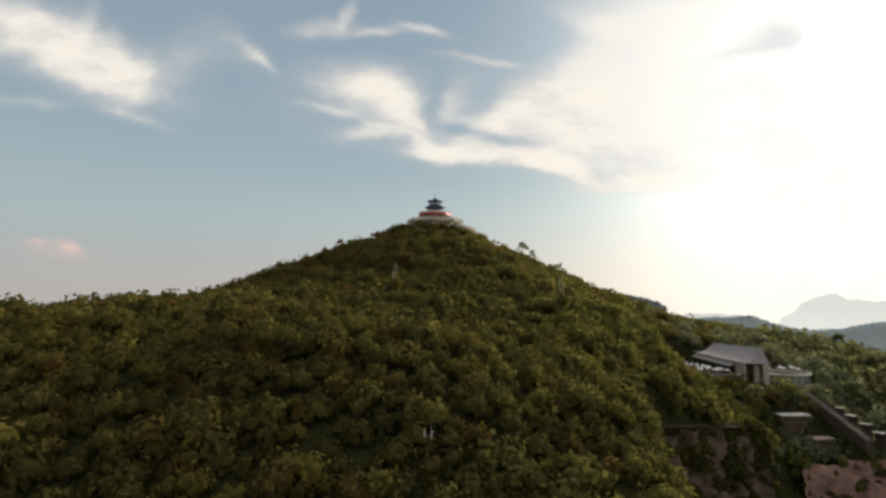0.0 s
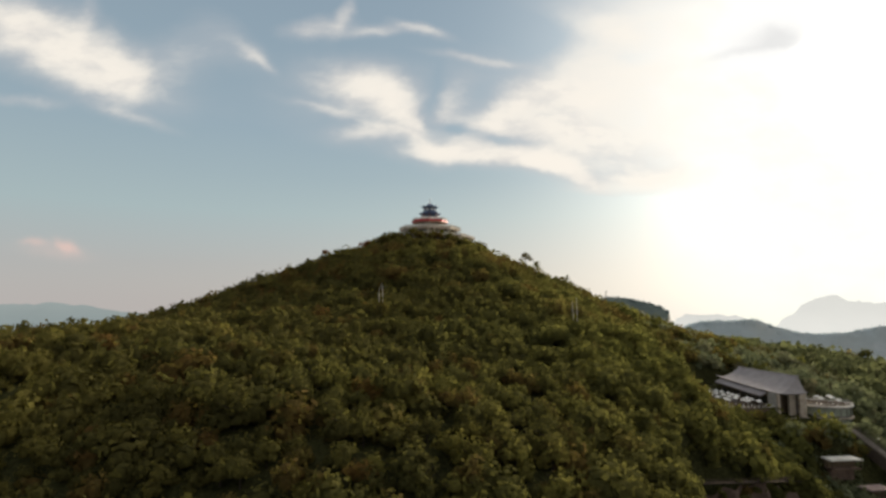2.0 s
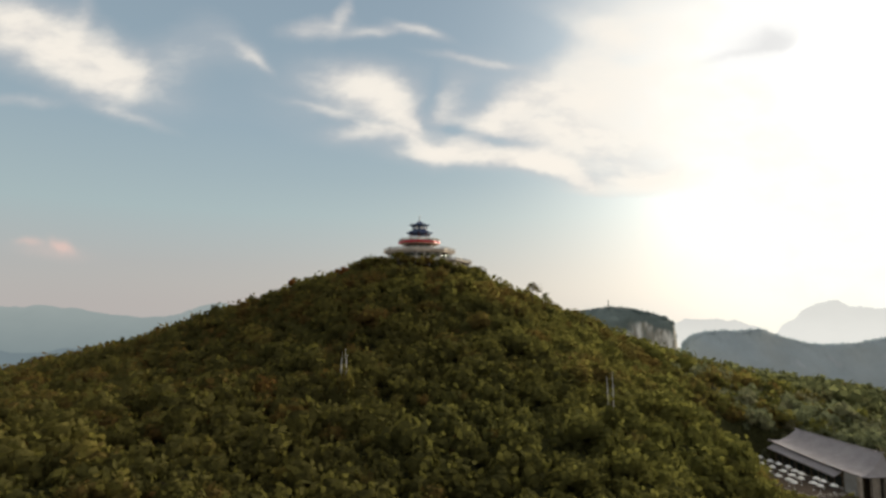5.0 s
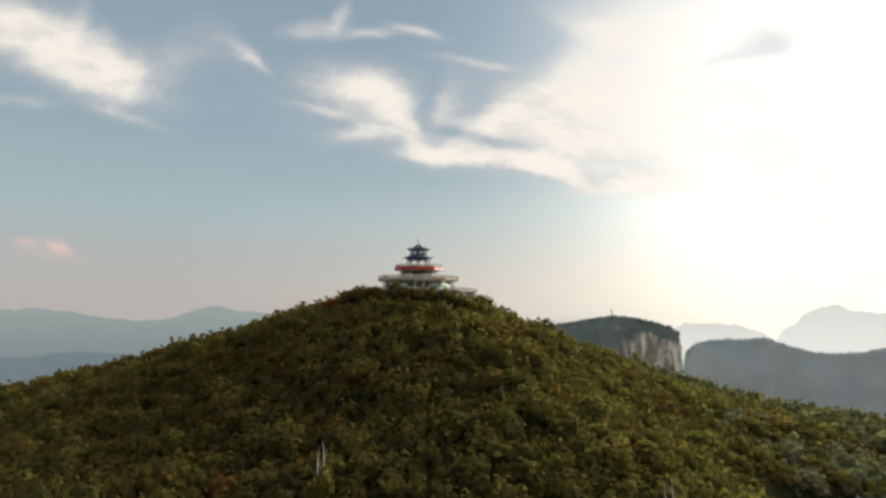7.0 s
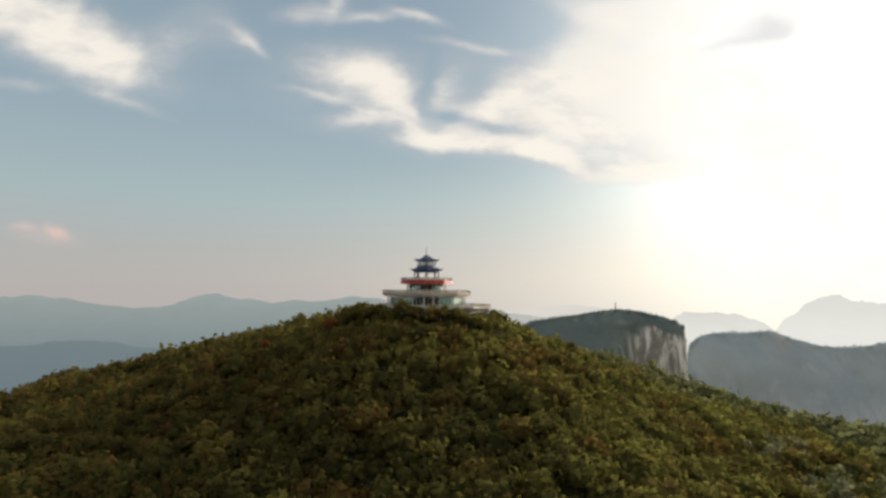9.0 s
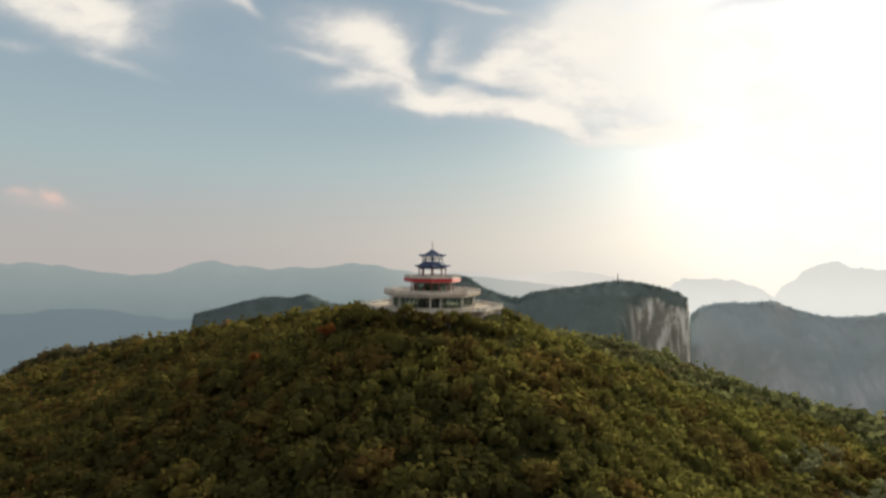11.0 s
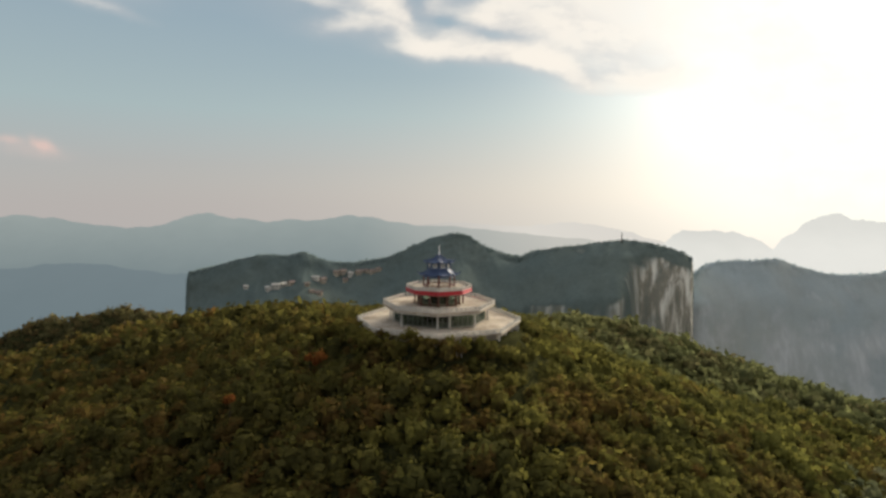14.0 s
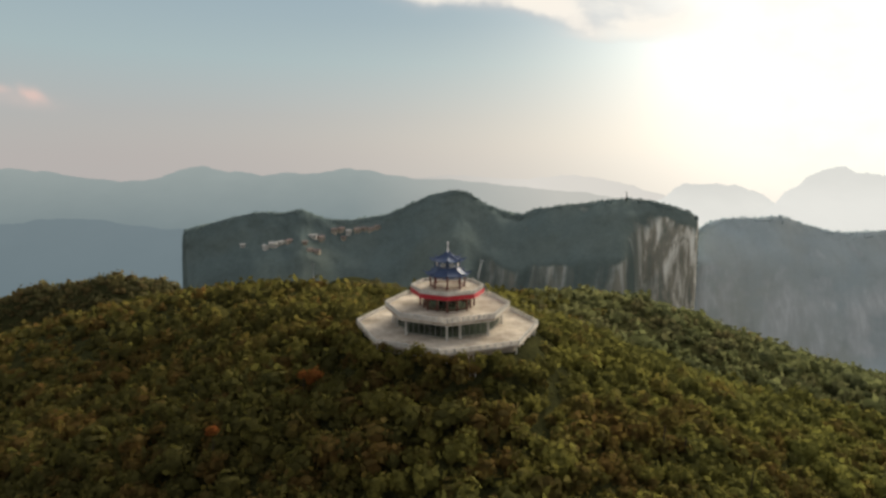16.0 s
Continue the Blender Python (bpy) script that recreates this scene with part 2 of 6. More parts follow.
def foliage(tint_from, kind=(1, 1, 1), gap=0.50, tip=(0.26, 0.23, 0.06), even=0.0):
    def build(k):
        geo = k.add("ShaderNodeNewGeometry")
        if tint_from == "attribute":
            tint = k.add("ShaderNodeAttribute", attribute_name="tint").outputs["Fac"]
        elif tint_from != "object":
            tint = tint_from
        else:
            tint = k.add("ShaderNodeObjectInfo").outputs["Random"]
            tint = k.math("MULTIPLY_ADD", tint, 0.70, 0.15)
        island = k.math("MULTIPLY_ADD", geo.outputs["Random Per Island"], 0.12, -0.06)
        grain = k.noise(geo.outputs["Position"], 2.3, 3.0, 0.6).outputs["Fac"]
        t = k.math("ADD", tint, k.math("MULTIPLY_ADD", grain, 0.2, island), clamp=True)
        colour = k.ramp(k.math("SUBTRACT", t, 0.1), [(p, tuple(a * b for a, b in zip(c, kind))) for p, c in LEAF_STOPS])
        # flatter tone, painted for woods behind haze
        if even:
            colour = k.mix(even, colour, tuple(a * b for a, b in zip((0.072, 0.068, 0.021), kind)))
        # greener kinds on the sunward slope, more russet ones on the other
        where = k.add("ShaderNodeSeparateXYZ")
        k.put(where.inputs[0], geo.outputs["Position"])
        drift = k.noise(geo.outputs["Position"], 0.022, 2.0, 0.5).outputs["Fac"]
        side = k.math("ADD", k.math("MULTIPLY_ADD", where.outputs[0], 0.006, 0.15), k.math("MULTIPLY_ADD", drift, 1.4, -0.55), clamp=True)
        colour = k.mix(1.0, colour, k.mix(side, (1.06, 0.98, 0.92), (0.94, 1.08, 1.06)), "MULTIPLY")
        # dark shade of the gaps between leaf sprays, painted by noise, and pale tips
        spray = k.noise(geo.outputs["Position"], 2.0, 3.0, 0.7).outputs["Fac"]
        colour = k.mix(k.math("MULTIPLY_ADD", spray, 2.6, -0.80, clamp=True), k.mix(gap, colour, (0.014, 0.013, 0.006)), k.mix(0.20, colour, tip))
        d = k.add("ShaderNodeBsdfDiffuse")
        k.put(d.inputs["Color"], colour)
        tr = k.add("ShaderNodeBsdfTranslucent")
        k.put(tr.inputs["Color"], colour if even else k.mix(0.4, colour, (0.15, 0.14, 0.028)))
        mix = k.add("ShaderNodeMixShader")
        mix.inputs[0].default_value = 0.42
        k.put(mix.inputs[1], d.outputs[0])
        k.put(mix.inputs[2], tr.outputs[0])
        return mix.outputs[0]
    return build


def mountain(wood, rock, cut=0.55, soft=1.0):
    """Woods on the flats, streaked limestone on the steep faces; haze tinted into the woods."""
    def build(k):
        geo = k.add("ShaderNodeNewGeometry")
        at = geo.outputs["Position"]
        steep = k.add("ShaderNodeSeparateXYZ")
        k.put(steep.inputs[0], geo.outputs["Normal"])
        patch = k.noise(at, 0.014, 4.0, 0.55).outputs["Fac"]
        bare = k.math("MULTIPLY_ADD", k.math("SUBTRACT", k.math("MULTIPLY_ADD", patch, 1.5, cut - 1.0), steep.outputs[2]), 3.0, 0.3, clamp=True)
        stripe = k.noise(k.vec("MULTIPLY", at, (0.075, 0.075, 0.011)), 1.0, 6.0, 0.62).outputs["Fac"]
        stripe = k.math("MULTIPLY_ADD", stripe, soft, 0.5 - 0.5 * soft)
        broad = k.noise(k.vec("MULTIPLY", at, (0.026, 0.026, 0.004)), 1.0, 4.0, 0.55).outputs["Fac"]
        where = k.add("ShaderNodeSeparateXYZ")
        k.put(where.inputs[0], at)
        # only the sheer end is bare; a faint band further along
        sheer = k.math("MULTIPLY", k.math("MULTIPLY_ADD", where.outputs[0], 0.03, -10.2, clamp=True), k.math("MULTIPLY_ADD", stripe, 4.5, -1.4, clamp=True))
        band = k.math("MULTIPLY", k.math("MULTIPLY_ADD", where.outputs[0], 0.03, -2.6, clamp=True), k.math("MULTIPLY_ADD", broad, 5.0, -2.25, clamp=True))
        bare = k.math("MULTIPLY", bare, k.math("MAXIMUM", sheer, k.math("MULTIPLY", band, 0.55)))
        stone = k.mix(k.math("MULTIPLY_ADD", stripe, 8.0, -3.85, clamp=True), tuple(c * (d if soft > 0.5 else 0.74) for c, d in zip(rock, (0.50, 0.46, 0.41))), rock)
        tree = k.noise(at, 0.13, 4.0, 0.65).outputs["Fac"]
        glade = k.noise(at, 0.011, 5.0, 0.6).outputs["Fac"]
        f = k.math("MULTIPLY_ADD", tree, 1.25 * soft, k.math("MULTIPLY_ADD", glade, 0.9, -0.45 - 0.375 * soft + 0.5 - 0.25 * soft), clamp=True)
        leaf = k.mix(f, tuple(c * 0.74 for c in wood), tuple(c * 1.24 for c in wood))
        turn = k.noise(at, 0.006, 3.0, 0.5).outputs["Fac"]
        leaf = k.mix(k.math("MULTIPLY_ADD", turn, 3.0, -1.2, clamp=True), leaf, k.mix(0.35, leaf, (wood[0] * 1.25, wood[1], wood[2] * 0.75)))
        # thin: sunward haze painted into the woods, greyer and paler towards the sheer end
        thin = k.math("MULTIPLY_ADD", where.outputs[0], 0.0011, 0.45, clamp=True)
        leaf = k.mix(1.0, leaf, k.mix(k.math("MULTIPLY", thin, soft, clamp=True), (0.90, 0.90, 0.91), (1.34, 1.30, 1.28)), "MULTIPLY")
        return principled(k, k.mix(bare, leaf, stone), 1.0, 0.0, tree, 0.45 * soft, 3.0)
    return build


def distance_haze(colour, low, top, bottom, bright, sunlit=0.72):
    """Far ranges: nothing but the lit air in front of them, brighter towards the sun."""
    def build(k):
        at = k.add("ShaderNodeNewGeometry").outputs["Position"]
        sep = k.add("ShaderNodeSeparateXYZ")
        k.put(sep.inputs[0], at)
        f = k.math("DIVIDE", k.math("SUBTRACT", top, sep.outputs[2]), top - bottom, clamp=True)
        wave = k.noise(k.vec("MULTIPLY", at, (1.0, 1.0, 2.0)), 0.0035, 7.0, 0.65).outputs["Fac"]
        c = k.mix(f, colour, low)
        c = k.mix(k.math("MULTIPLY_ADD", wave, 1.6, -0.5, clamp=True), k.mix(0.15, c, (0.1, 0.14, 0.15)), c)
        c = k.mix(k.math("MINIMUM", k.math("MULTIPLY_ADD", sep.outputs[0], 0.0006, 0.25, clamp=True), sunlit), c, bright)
        # the ranges themselves emit the haze and sunward glow as colour
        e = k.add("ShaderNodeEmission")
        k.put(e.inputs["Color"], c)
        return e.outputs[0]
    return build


def soil_build(k):
    at = k.add("ShaderNodeNewGeometry").outputs["Position"]
    fine = k.noise(at, 1.1, 5.0, 0.7).outputs["Fac"]
    f = k.math("MULTIPLY_ADD", fine, 2.6, k.math("MULTIPLY_ADD", k.noise(at, 0.12, 4.0, 0.6).outputs["Fac"], 1.2, -1.4), clamp=True)
    return principled(k, k.mix(f, (0.014, 0.015, 0.007), (0.055, 0.054, 0.021)), 1.0, 0.0, fine, 0.6, 0.6)


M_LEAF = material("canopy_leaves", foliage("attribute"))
# two leaf copies, paled and blued in colour to carry haze
M_LEAF_HAZED = material("hazed_leaves", foliage("attribute", (2.1, 2.15, 3.6), 0.12, (0.16, 0.16, 0.09), 0.72))
M_LEAF_FAR_HAZED = material("far_hazed_leaves", foliage("attribute", (1.50, 1.52, 2.2), 0.25, (0.18, 0.175, 0.07), 0.65))
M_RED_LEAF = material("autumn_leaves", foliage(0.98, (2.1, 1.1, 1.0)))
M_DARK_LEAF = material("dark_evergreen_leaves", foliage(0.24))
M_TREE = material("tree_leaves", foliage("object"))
M_BARK = material("bark", stained((0.035, 0.028, 0.02), (0.075, 0.06, 0.048), 1.5))
M_DEAD = material("bleached_wood", stained((0.42, 0.40, 0.36), (0.60, 0.58, 0.53), 1.5))
M_SOIL = material("forest_floor", soil_build)
M_CONCRETE = material("pale_concrete", stained((0.17, 0.135, 0.105), (0.68, 0.59, 0.49), 0.15, 0.9, 6.0))
M_WHITE = material("white_paint", stained((0.36, 0.34, 0.31), (0.70, 0.67, 0.62), 0.5))
M_FRAME = material("pale_grey_frame", stained((0.26, 0.25, 0.23), (0.42, 0.41, 0.38), 0.6))
M_MULLION = material("grey_frame", stained((0.11, 0.105, 0.095), (0.19, 0.185, 0.17), 0.6))
M_RED = material("red_paint", stained((0.36, 0.012, 0.024), (0.48, 0.022, 0.036), 0.8, 0.5))
M_OXIDE = material("oxide_red_paint", stained((0.10, 0.030, 0.022), (0.17, 0.05, 0.035), 0.8, 0.55))
M_BLUE = material("blue_glazed_tile", stained((0.031, 0.052, 0.115), (0.058, 0.090, 0.185), 0.9, 0.60))
M_BROWN = material("brown_wall", stained((0.10, 0.075, 0.05), (0.17, 0.13, 0.09), 0.7))
M_GREY_ROOF = material("grey_roof_tile", stained((0.27, 0.245, 0.25), (0.40, 0.37, 0.37), 0.35))
M_TIMBER = material("dark_timber", stained((0.05, 0.038, 0.03), (0.10, 0.08, 0.065), 1.2))
M_STONE = material("brown_rock", stained((0.045, 0.034, 0.028), (0.22, 0.155, 0.12), 0.30, 0.95, 6.0, 0.4))
M_BANK = material("reddish_rock", stained((0.10, 0.062, 0.050), (0.40, 0.25, 0.20), 0.30, 0.95, 6.0, 0.4))
M_STEP = material("weathered_step_stone", stained((0.10, 0.085, 0.075), (0.27, 0.235, 0.20), 0.4, 0.9))
M_BAY_GLASS = material("grey_green_glazing", stained((0.13, 0.15, 0.12), (0.34, 0.36, 0.30), 0.5, 0.22))
M_STEEL = material("galvanised_steel", stained((0.42, 0.43, 0.44), (0.58, 0.59, 0.60), 1.0, 0.45, 6.0, 0.01, 0.6))
M_CANVAS = material("white_canvas", stained((0.62, 0.61, 0.58), (0.80, 0.79, 0.77), 1.2, 0.9))
M_ROOF_RED = material("red_roof_tile", stained((0.22, 0.165, 0.15), (0.30, 0.235, 0.215), 0.2))


def glass_build(k):
    at = k.add("ShaderNodeNewGeometry").outputs["Position"]
    f = k.noise(at, 0.6, 3.0).outputs["Fac"]
    return principled(k, k.mix(f, (0.020, 0.028, 0.026), (0.05, 0.06, 0.055)), 0.12)


def clear_build(k):
    tr = k.add("ShaderNodeBsdfTransparent")
    tr.inputs["Color"].default_value = (0.60, 0.68, 0.65, 1)
    gl = k.add("ShaderNodeBsdfGlossy")
    gl.inputs["Roughness"].default_value = 0.06
    gl.inputs["Color"].default_value = (0.8, 0.85, 0.85, 1)
    mix = k.add("ShaderNodeMixShader")
    mix.inputs[0].default_value = 0.03
    k.put(mix.inputs[1], tr.outputs[0])
    k.put(mix.inputs[2], gl.outputs[0])
    return mix.outputs[0]


M_CLEAR = material("clear_greenish_glass", clear_build)
M_GLASS = material("dark_glass", glass_build)
M_PLATEAU = material("hazed_plateau_woods", mountain((0.122, 0.156, 0.151), (0.90, 0.87, 0.80), 0.66, 0.85))
# haze over the facing mountain is put into its pale wood and rock colours
M_RIGHT_HAZED = material("hazed_cliff_woods", mountain((0.405, 0.465, 0.485), (0.72, 0.745, 0.76), 0.62, 0.25))


# ---- mesh helpers ----
def part(name, bm, mat, parent=None, label="", smooth=False):
    me = bpy.data.meshes.new(name)
    bm.normal_update()
    bm.to_mesh(me)
    bm.free()
    if smooth:
        me.shade_smooth()
    me.materials.append(mat)
    ob = new(name, me)
    if parent is not None:
        ob.parent = parent
    if label:
        ob["label"] = label
    return ob


def thing(name, m, label, category, group="", kind=""):
    ob = new(name)
    ob.matrix_world = m
    return tagged(ob, label, category, group, kind)


def add_box(bm, x0, y0, z0, x1, y1, z1, m=None):
    v = [bm.verts.new(p) for p in ((x0, y0, z0), (x1, y0, z0), (x1, y1, z0), (x0, y1, z0), (x0, y0, z1), (x1, y0, z1), (x1, y1, z1), (x0, y1, z1))]
    for f in ((3, 2, 1, 0), (4, 5, 6, 7), (0, 1, 5, 4), (1, 2, 6, 5), (2, 3, 7, 6), (3, 0, 4, 7)):
        bm.faces.new([v[i] for i in f])
    if m is not None:
        bmesh.ops.transform(bm, matrix=m, verts=v)
    return v


def add_lathe(bm, profile, n=12, m=None, turn=0.0):
    """A closed turned body from (radius, height) pairs, bottom to top."""
    rings = []
    for r, z in profile:
        rings.append([bm.verts.new((r * math.cos(turn + 2 * math.pi * i / n), r * math.sin(turn + 2 * math.pi * i / n), z)) for i in range(n)])
    for a, b in zip(rings, rings[1:]):
        for i in range(n):
            bm.faces.new((a[i], a[(i + 1) % n], b[(i + 1) % n], b[i]))
    bm.faces.new(rings[0][::-1])
    bm.faces.new(rings[-1])
    verts = [v for r in rings for v in r]
    if m is not None:
        bmesh.ops.transform(bm, matrix=m, verts=verts)
    return verts


def add_tube(bm, pts, radii, n=6):
    """A tapered tube along points."""
    rings = []
    for i, p in enumerate(pts):
        d = (Vector(pts[min(i + 1, len(pts) - 1)]) - Vector(pts[max(i - 1, 0)])).normalized()
        q = d.to_track_quat("Z", "Y")
        rings.append([bm.verts.new(Vector(p) + q @ Vector((radii[i] * math.cos(2 * math.pi * j / n), radii[i] * math.sin(2 * math.pi * j / n), 0))) for j in range(n)])
    for a, b in zip(rings, rings[1:]):
        for j in range(n):
            bm.faces.new((a[j], a[(j + 1) % n], b[(j + 1) % n], b[j]))
    bm.faces.new(rings[0][::-1])
    bm.faces.new(rings[-1])


def grid_mesh(name, xs, ys, heights, mat):
    nx, ny = len(xs), len(ys)
    X, Y = np.meshgrid(xs, ys)
    co = np.stack([X, Y, heights], -1).reshape(-1, 3)
    i = np.arange(ny - 1)[:, None] * nx + np.arange(nx - 1)[None, :]
    quads = np.stack([i, i + 1, i + 1 + nx, i + nx], -1).reshape(-1, 4)
    return raw_mesh(name, co, quads, mat)


def raw_mesh(name, co, quads, mat, smooth=True):
    me = bpy.data.meshes.new(name)
    me.vertices.add(len(co))
    me.vertices.foreach_set("co", np.asarray(co, np.float32).ravel())
    k = quads.shape[1]
    me.loops.add(quads.size)
    me.loops.foreach_set("vertex_index", quads.astype(np.int32).ravel())
    me.polygons.add(len(quads))
    me.polygons.foreach_set("loop_start", np.arange(0, quads.size, k, dtype=np.int32))
    me.update(calc_edges=True)
    if smooth:
        me.shade_smooth()
    me.materials.append(mat)
    return new(name, me)


# ---- the lie of the land ----
PEAK = (-5.3, 359.0)
SLOPE = (151.79, -0.325, -0.069, 0.071, 0.048, 0.049, 0.001)
# knolls and hollows: x, y, height
KNOLLS = [(-80, 150, 5.5), (0, 130, 15.4), (50, 190, 1.1), (-60, 270, -10.5), (100, 300, -18.1), (-110, 390, -4.9), (100, 430, -15.2),
          (-20, 220, 0.8), (180, 400, -12.0), (-20, 300, 5.1), (40, 330, -0.3), (-200, 450, -7.8), (160, 310, -7.5), (-115, 190, 3.1),
          (-150, 160, 6.3), (-140, 300, -5.9), (-190, 380, -12.1), (-100, 100, 1.9)]
RISES = [(-280, 520, 7.6), (-120, 520, 19.3), (0, 500, -1.7), (90, 520, 6.4), (200, 520, -12.4), (300, 430, 8.9), (-300, 400, -14.1),
         (60, 620, -0.4), (180, 620, 4.0), (-180, 620, 4.1), (-160, 250, -12.8), (-180, 120, 5.1), (330, 560, -12.9), (-60, 60, 3.3),
         (40, 40, 12.2), (-220, 580, 7.8), (-20, 560, -1.0), (130, 560, 13.2), (-260, 300, -5.3), (300, 250, 4.8), (200, 180, -10.7)]


# smaller swells of the slope: x, y, height
SWELLS = [(-10, 165, -3.6), (50, 184, 3.0), (57, 243, 3.0), (95, 299, 4.5), (-114, 393, -4.5), (46, 353, -3.4), (-36, 350, -2.6), (-74, 408, 3.5), (14, 328, -1.6), (110, 238, -4.0), (128, 235, -4.0)]


def step(a, b, t):
    t = np.clip((t - a) / (b - a), 0, 1)
    return t * t * (3 - 2 * t)


def canopy(x, y):
    """Height of the tree tops."""
    x, y = np.asarray(x, float), np.asarray(y, float)
    dx, dy = x + 5, y - PEAK[1]
    r = np.sqrt(dx * dx + dy * dy + 1600) - 40
    w = r * r / (r + 30)
    th = np.arctan2(dy, dx)
    z = SLOPE[0] + SLOPE[1] * r + w * (SLOPE[2] * np.cos(th) + SLOPE[3] * np.sin(th) + SLOPE[4] * np.cos(2 * th) + SLOPE[5] * np.sin(2 * th)) + SLOPE[6] * r * r / 100
    for a, b, h in KNOLLS:
        z = z + h * np.exp(-((x - a) ** 2 + (y - b) ** 2) / 4050)
    for a, b, h in RISES:
        z = z + h * np.exp(-((x - a) ** 2 + (y - b) ** 2) / 9800)
    for a, b, h in SWELLS:
        z = z + h * np.exp(-((x - a) ** 2 + (y - b) ** 2) / 800)
    # the drop below the walkway, and the knoll beyond the shoulder
    off, along = (x - 63) * 0.308 - (y - 181.5) * 0.951, (x - 63) * 0.951 + (y - 181.5) * 0.308
    drop = (26 * step(-6, 2, off) * (1 - step(30, 75, off)) + 10 * np.exp(-(off / 20) ** 2) * (off < 0) + 10 * (off >= 0) * (1 - step(30, 75, off))) * step(-12, 3, along)
    brow = x - 38 - 0.25 * (y - 98)
    z = z - np.maximum(drop, 36 * step(-2, 17, brow) * step(-6, 2, off))
    z = z - 5.4 * np.exp(-((x - 108) ** 2 + (y - 218) ** 2) / 900) - 5 * np.exp(-((x - 144) ** 2 / 900 + (y - 219) ** 2 / 300))
    z = z - 9 * np.exp(-(((x - 104) / 17) ** 2 + ((y - 268) / 24) ** 2)) + 4 * np.exp(-((x - 82) ** 2 + (y - 234) ** 2) / 300)
    out = np.sqrt((x / 1.1) ** 2 + (y - 300) ** 2)
    z = z * (1 - step(430, 1000, out)) - 300 * step(430, 1000, out)
    # the saddle that joins the hill to the plateau
    spine = 88 - 0.155 * (y - 560) - 0.0042 * (x + 20 + 0.20 * (y - 560)) ** 2 + 5 * np.sin(x / 31) * np.cos(y / 44)
    z = np.where((y > 540) & (y < 1120), np.maximum(z, spine), z)
    z = z + 99 * np.exp(-(((x + 325) / 95) ** 2 + ((y - 785) / 75) ** 2)) + 139 * np.exp(-(((x + 480) / 100) ** 2 + ((y - 800) / 80) ** 2))
    z = z + 10 * np.exp(-(((x + 425) / 45) ** 2 + ((y - 785) / 60) ** 2)) + 8 * np.exp(-(((x + 240) / 30) ** 2 + ((y - 770) / 60) ** 2)) - 4 * np.exp(-(((x + 315) / 35) ** 2 + ((y - 785) / 60) ** 2))
    return z


PAD = (140.0, 263.0, 29.0, 34.0, 66.0)      # the restaurant's levelled ground


def ground(x, y):
    x, y = np.asarray(x, float), np.asarray(y, float)
    z = canopy(x, y) - 4.6
    r = np.sqrt((x - PEAK[0]) ** 2 + (y - PEAK[1]) ** 2)
    z = np.where(r < 60, z + (146.9 - z) * (1 - step(27, 35, r)), z)
    q = np.sqrt(((x - PAD[0]) / PAD[2]) ** 2 + ((y - PAD[1]) / PAD[3]) ** 2)
    z = z + (PAD[4] - z) * (1 - step(0.97, 1.18, q))
    # the slope falls away before the round bay and the porch
    return z - 8.0 * np.exp(-((x - 164) / 11) ** 2 - ((y - 246) / 10) ** 2) - 6.0 * np.exp(-((x - 138) / 12) ** 2 - ((y - 241) / 9) ** 2)


xs = np.concatenate([-np.geomspace(560, 4600, 30)[::-1], np.arange(-540, 541, 6.0), np.geomspace(560, 4600, 30)])
ys = np.concatenate([-np.geomspace(60, 4600, 34)[::-1], np.arange(-54, 1105, 6.0), np.geomspace(1120, 4600, 30)])
GX, GY = np.meshgrid(xs, ys)
tagged(grid_mesh("ground", xs, ys, ground(GX, GY), M_SOIL), "dark forest floor of the hill and the valley beyond", "ground", kind="structure")


# ---- mountains ----
def spline(pts, n):
    pts = [np.array(p, float) for p in pts]
    p = [2 * pts[0] - pts[1], *pts, 2 * pts[-1] - pts[-2]]
    out = []
    for s in np.linspace(0, len(pts) - 1.0001, n):
        i, f = int(s), s - int(s)
        a, b, c, d = p[i:i + 4]
        out.append(0.5 * (2 * b + (c - a) * f + (2 * a - 5 * b + 4 * c - d) * f * f + (3 * b - a - 3 * c + d) * f ** 3))
    return np.array(out)


def fractal(x, y, z, size, seed=0):
    return noise.fractal(Vector((x / size + seed * 7.3, y / size, z / size)), 0.9, 2.1, 5)


def ridge(name, crest, profile, mat, n, rough, label, toward=(-10, 150), kind="structure", smooth=True, crest_rough=0.3):
    """A mountain swept along its crest: profile(s) gives (distance out, drop) pairs for the station s in 0..1; those behind have a distance below 0."""
    c = spline(crest, n)
    rows = []
    for i, p in enumerate(c):
        d = np.array((toward[0] - p[0], toward[1] - p[1]))
        d /= np.hypot(*d)
        row = []
        for out, drop in profile(i / (n - 1), p):
            x, y, z = p[0] + d[0] * out, p[1] + d[1] * out, p[2] + drop
            k = fractal(x, y, z, rough[1], 1) * rough[0]
            jut = fractal(x, y, z * 0.25, rough[1] * 0.7, 5) * rough[0]
            edge = min(1.0, abs(out) / 40 + crest_rough)
            row.append((x + d[0] * jut * 1.6 * edge, y + d[1] * jut * 1.6 * edge, z + k * edge))
        rows.append(row)
    m = len(rows[0])
    co = np.array(rows).reshape(-1, 3)
    i = np.arange(n - 1)[:, None] * m + np.arange(m - 1)[None, :]
    quads = np.stack([i, i + 1, i + 1 + m, i + m], -1).reshape(-1, 4)
    ob = raw_mesh(name, co, quads, mat, smooth)
    return tagged(ob, label, "mountain", kind=kind)


def dense(pairs, steps):
    d, z = zip(*pairs)
    s = np.linspace(0, len(pairs) - 1, steps)
    k = np.arange(len(pairs))
    return np.stack([np.interp(s, k, d), np.interp(s, k, z)], -1)


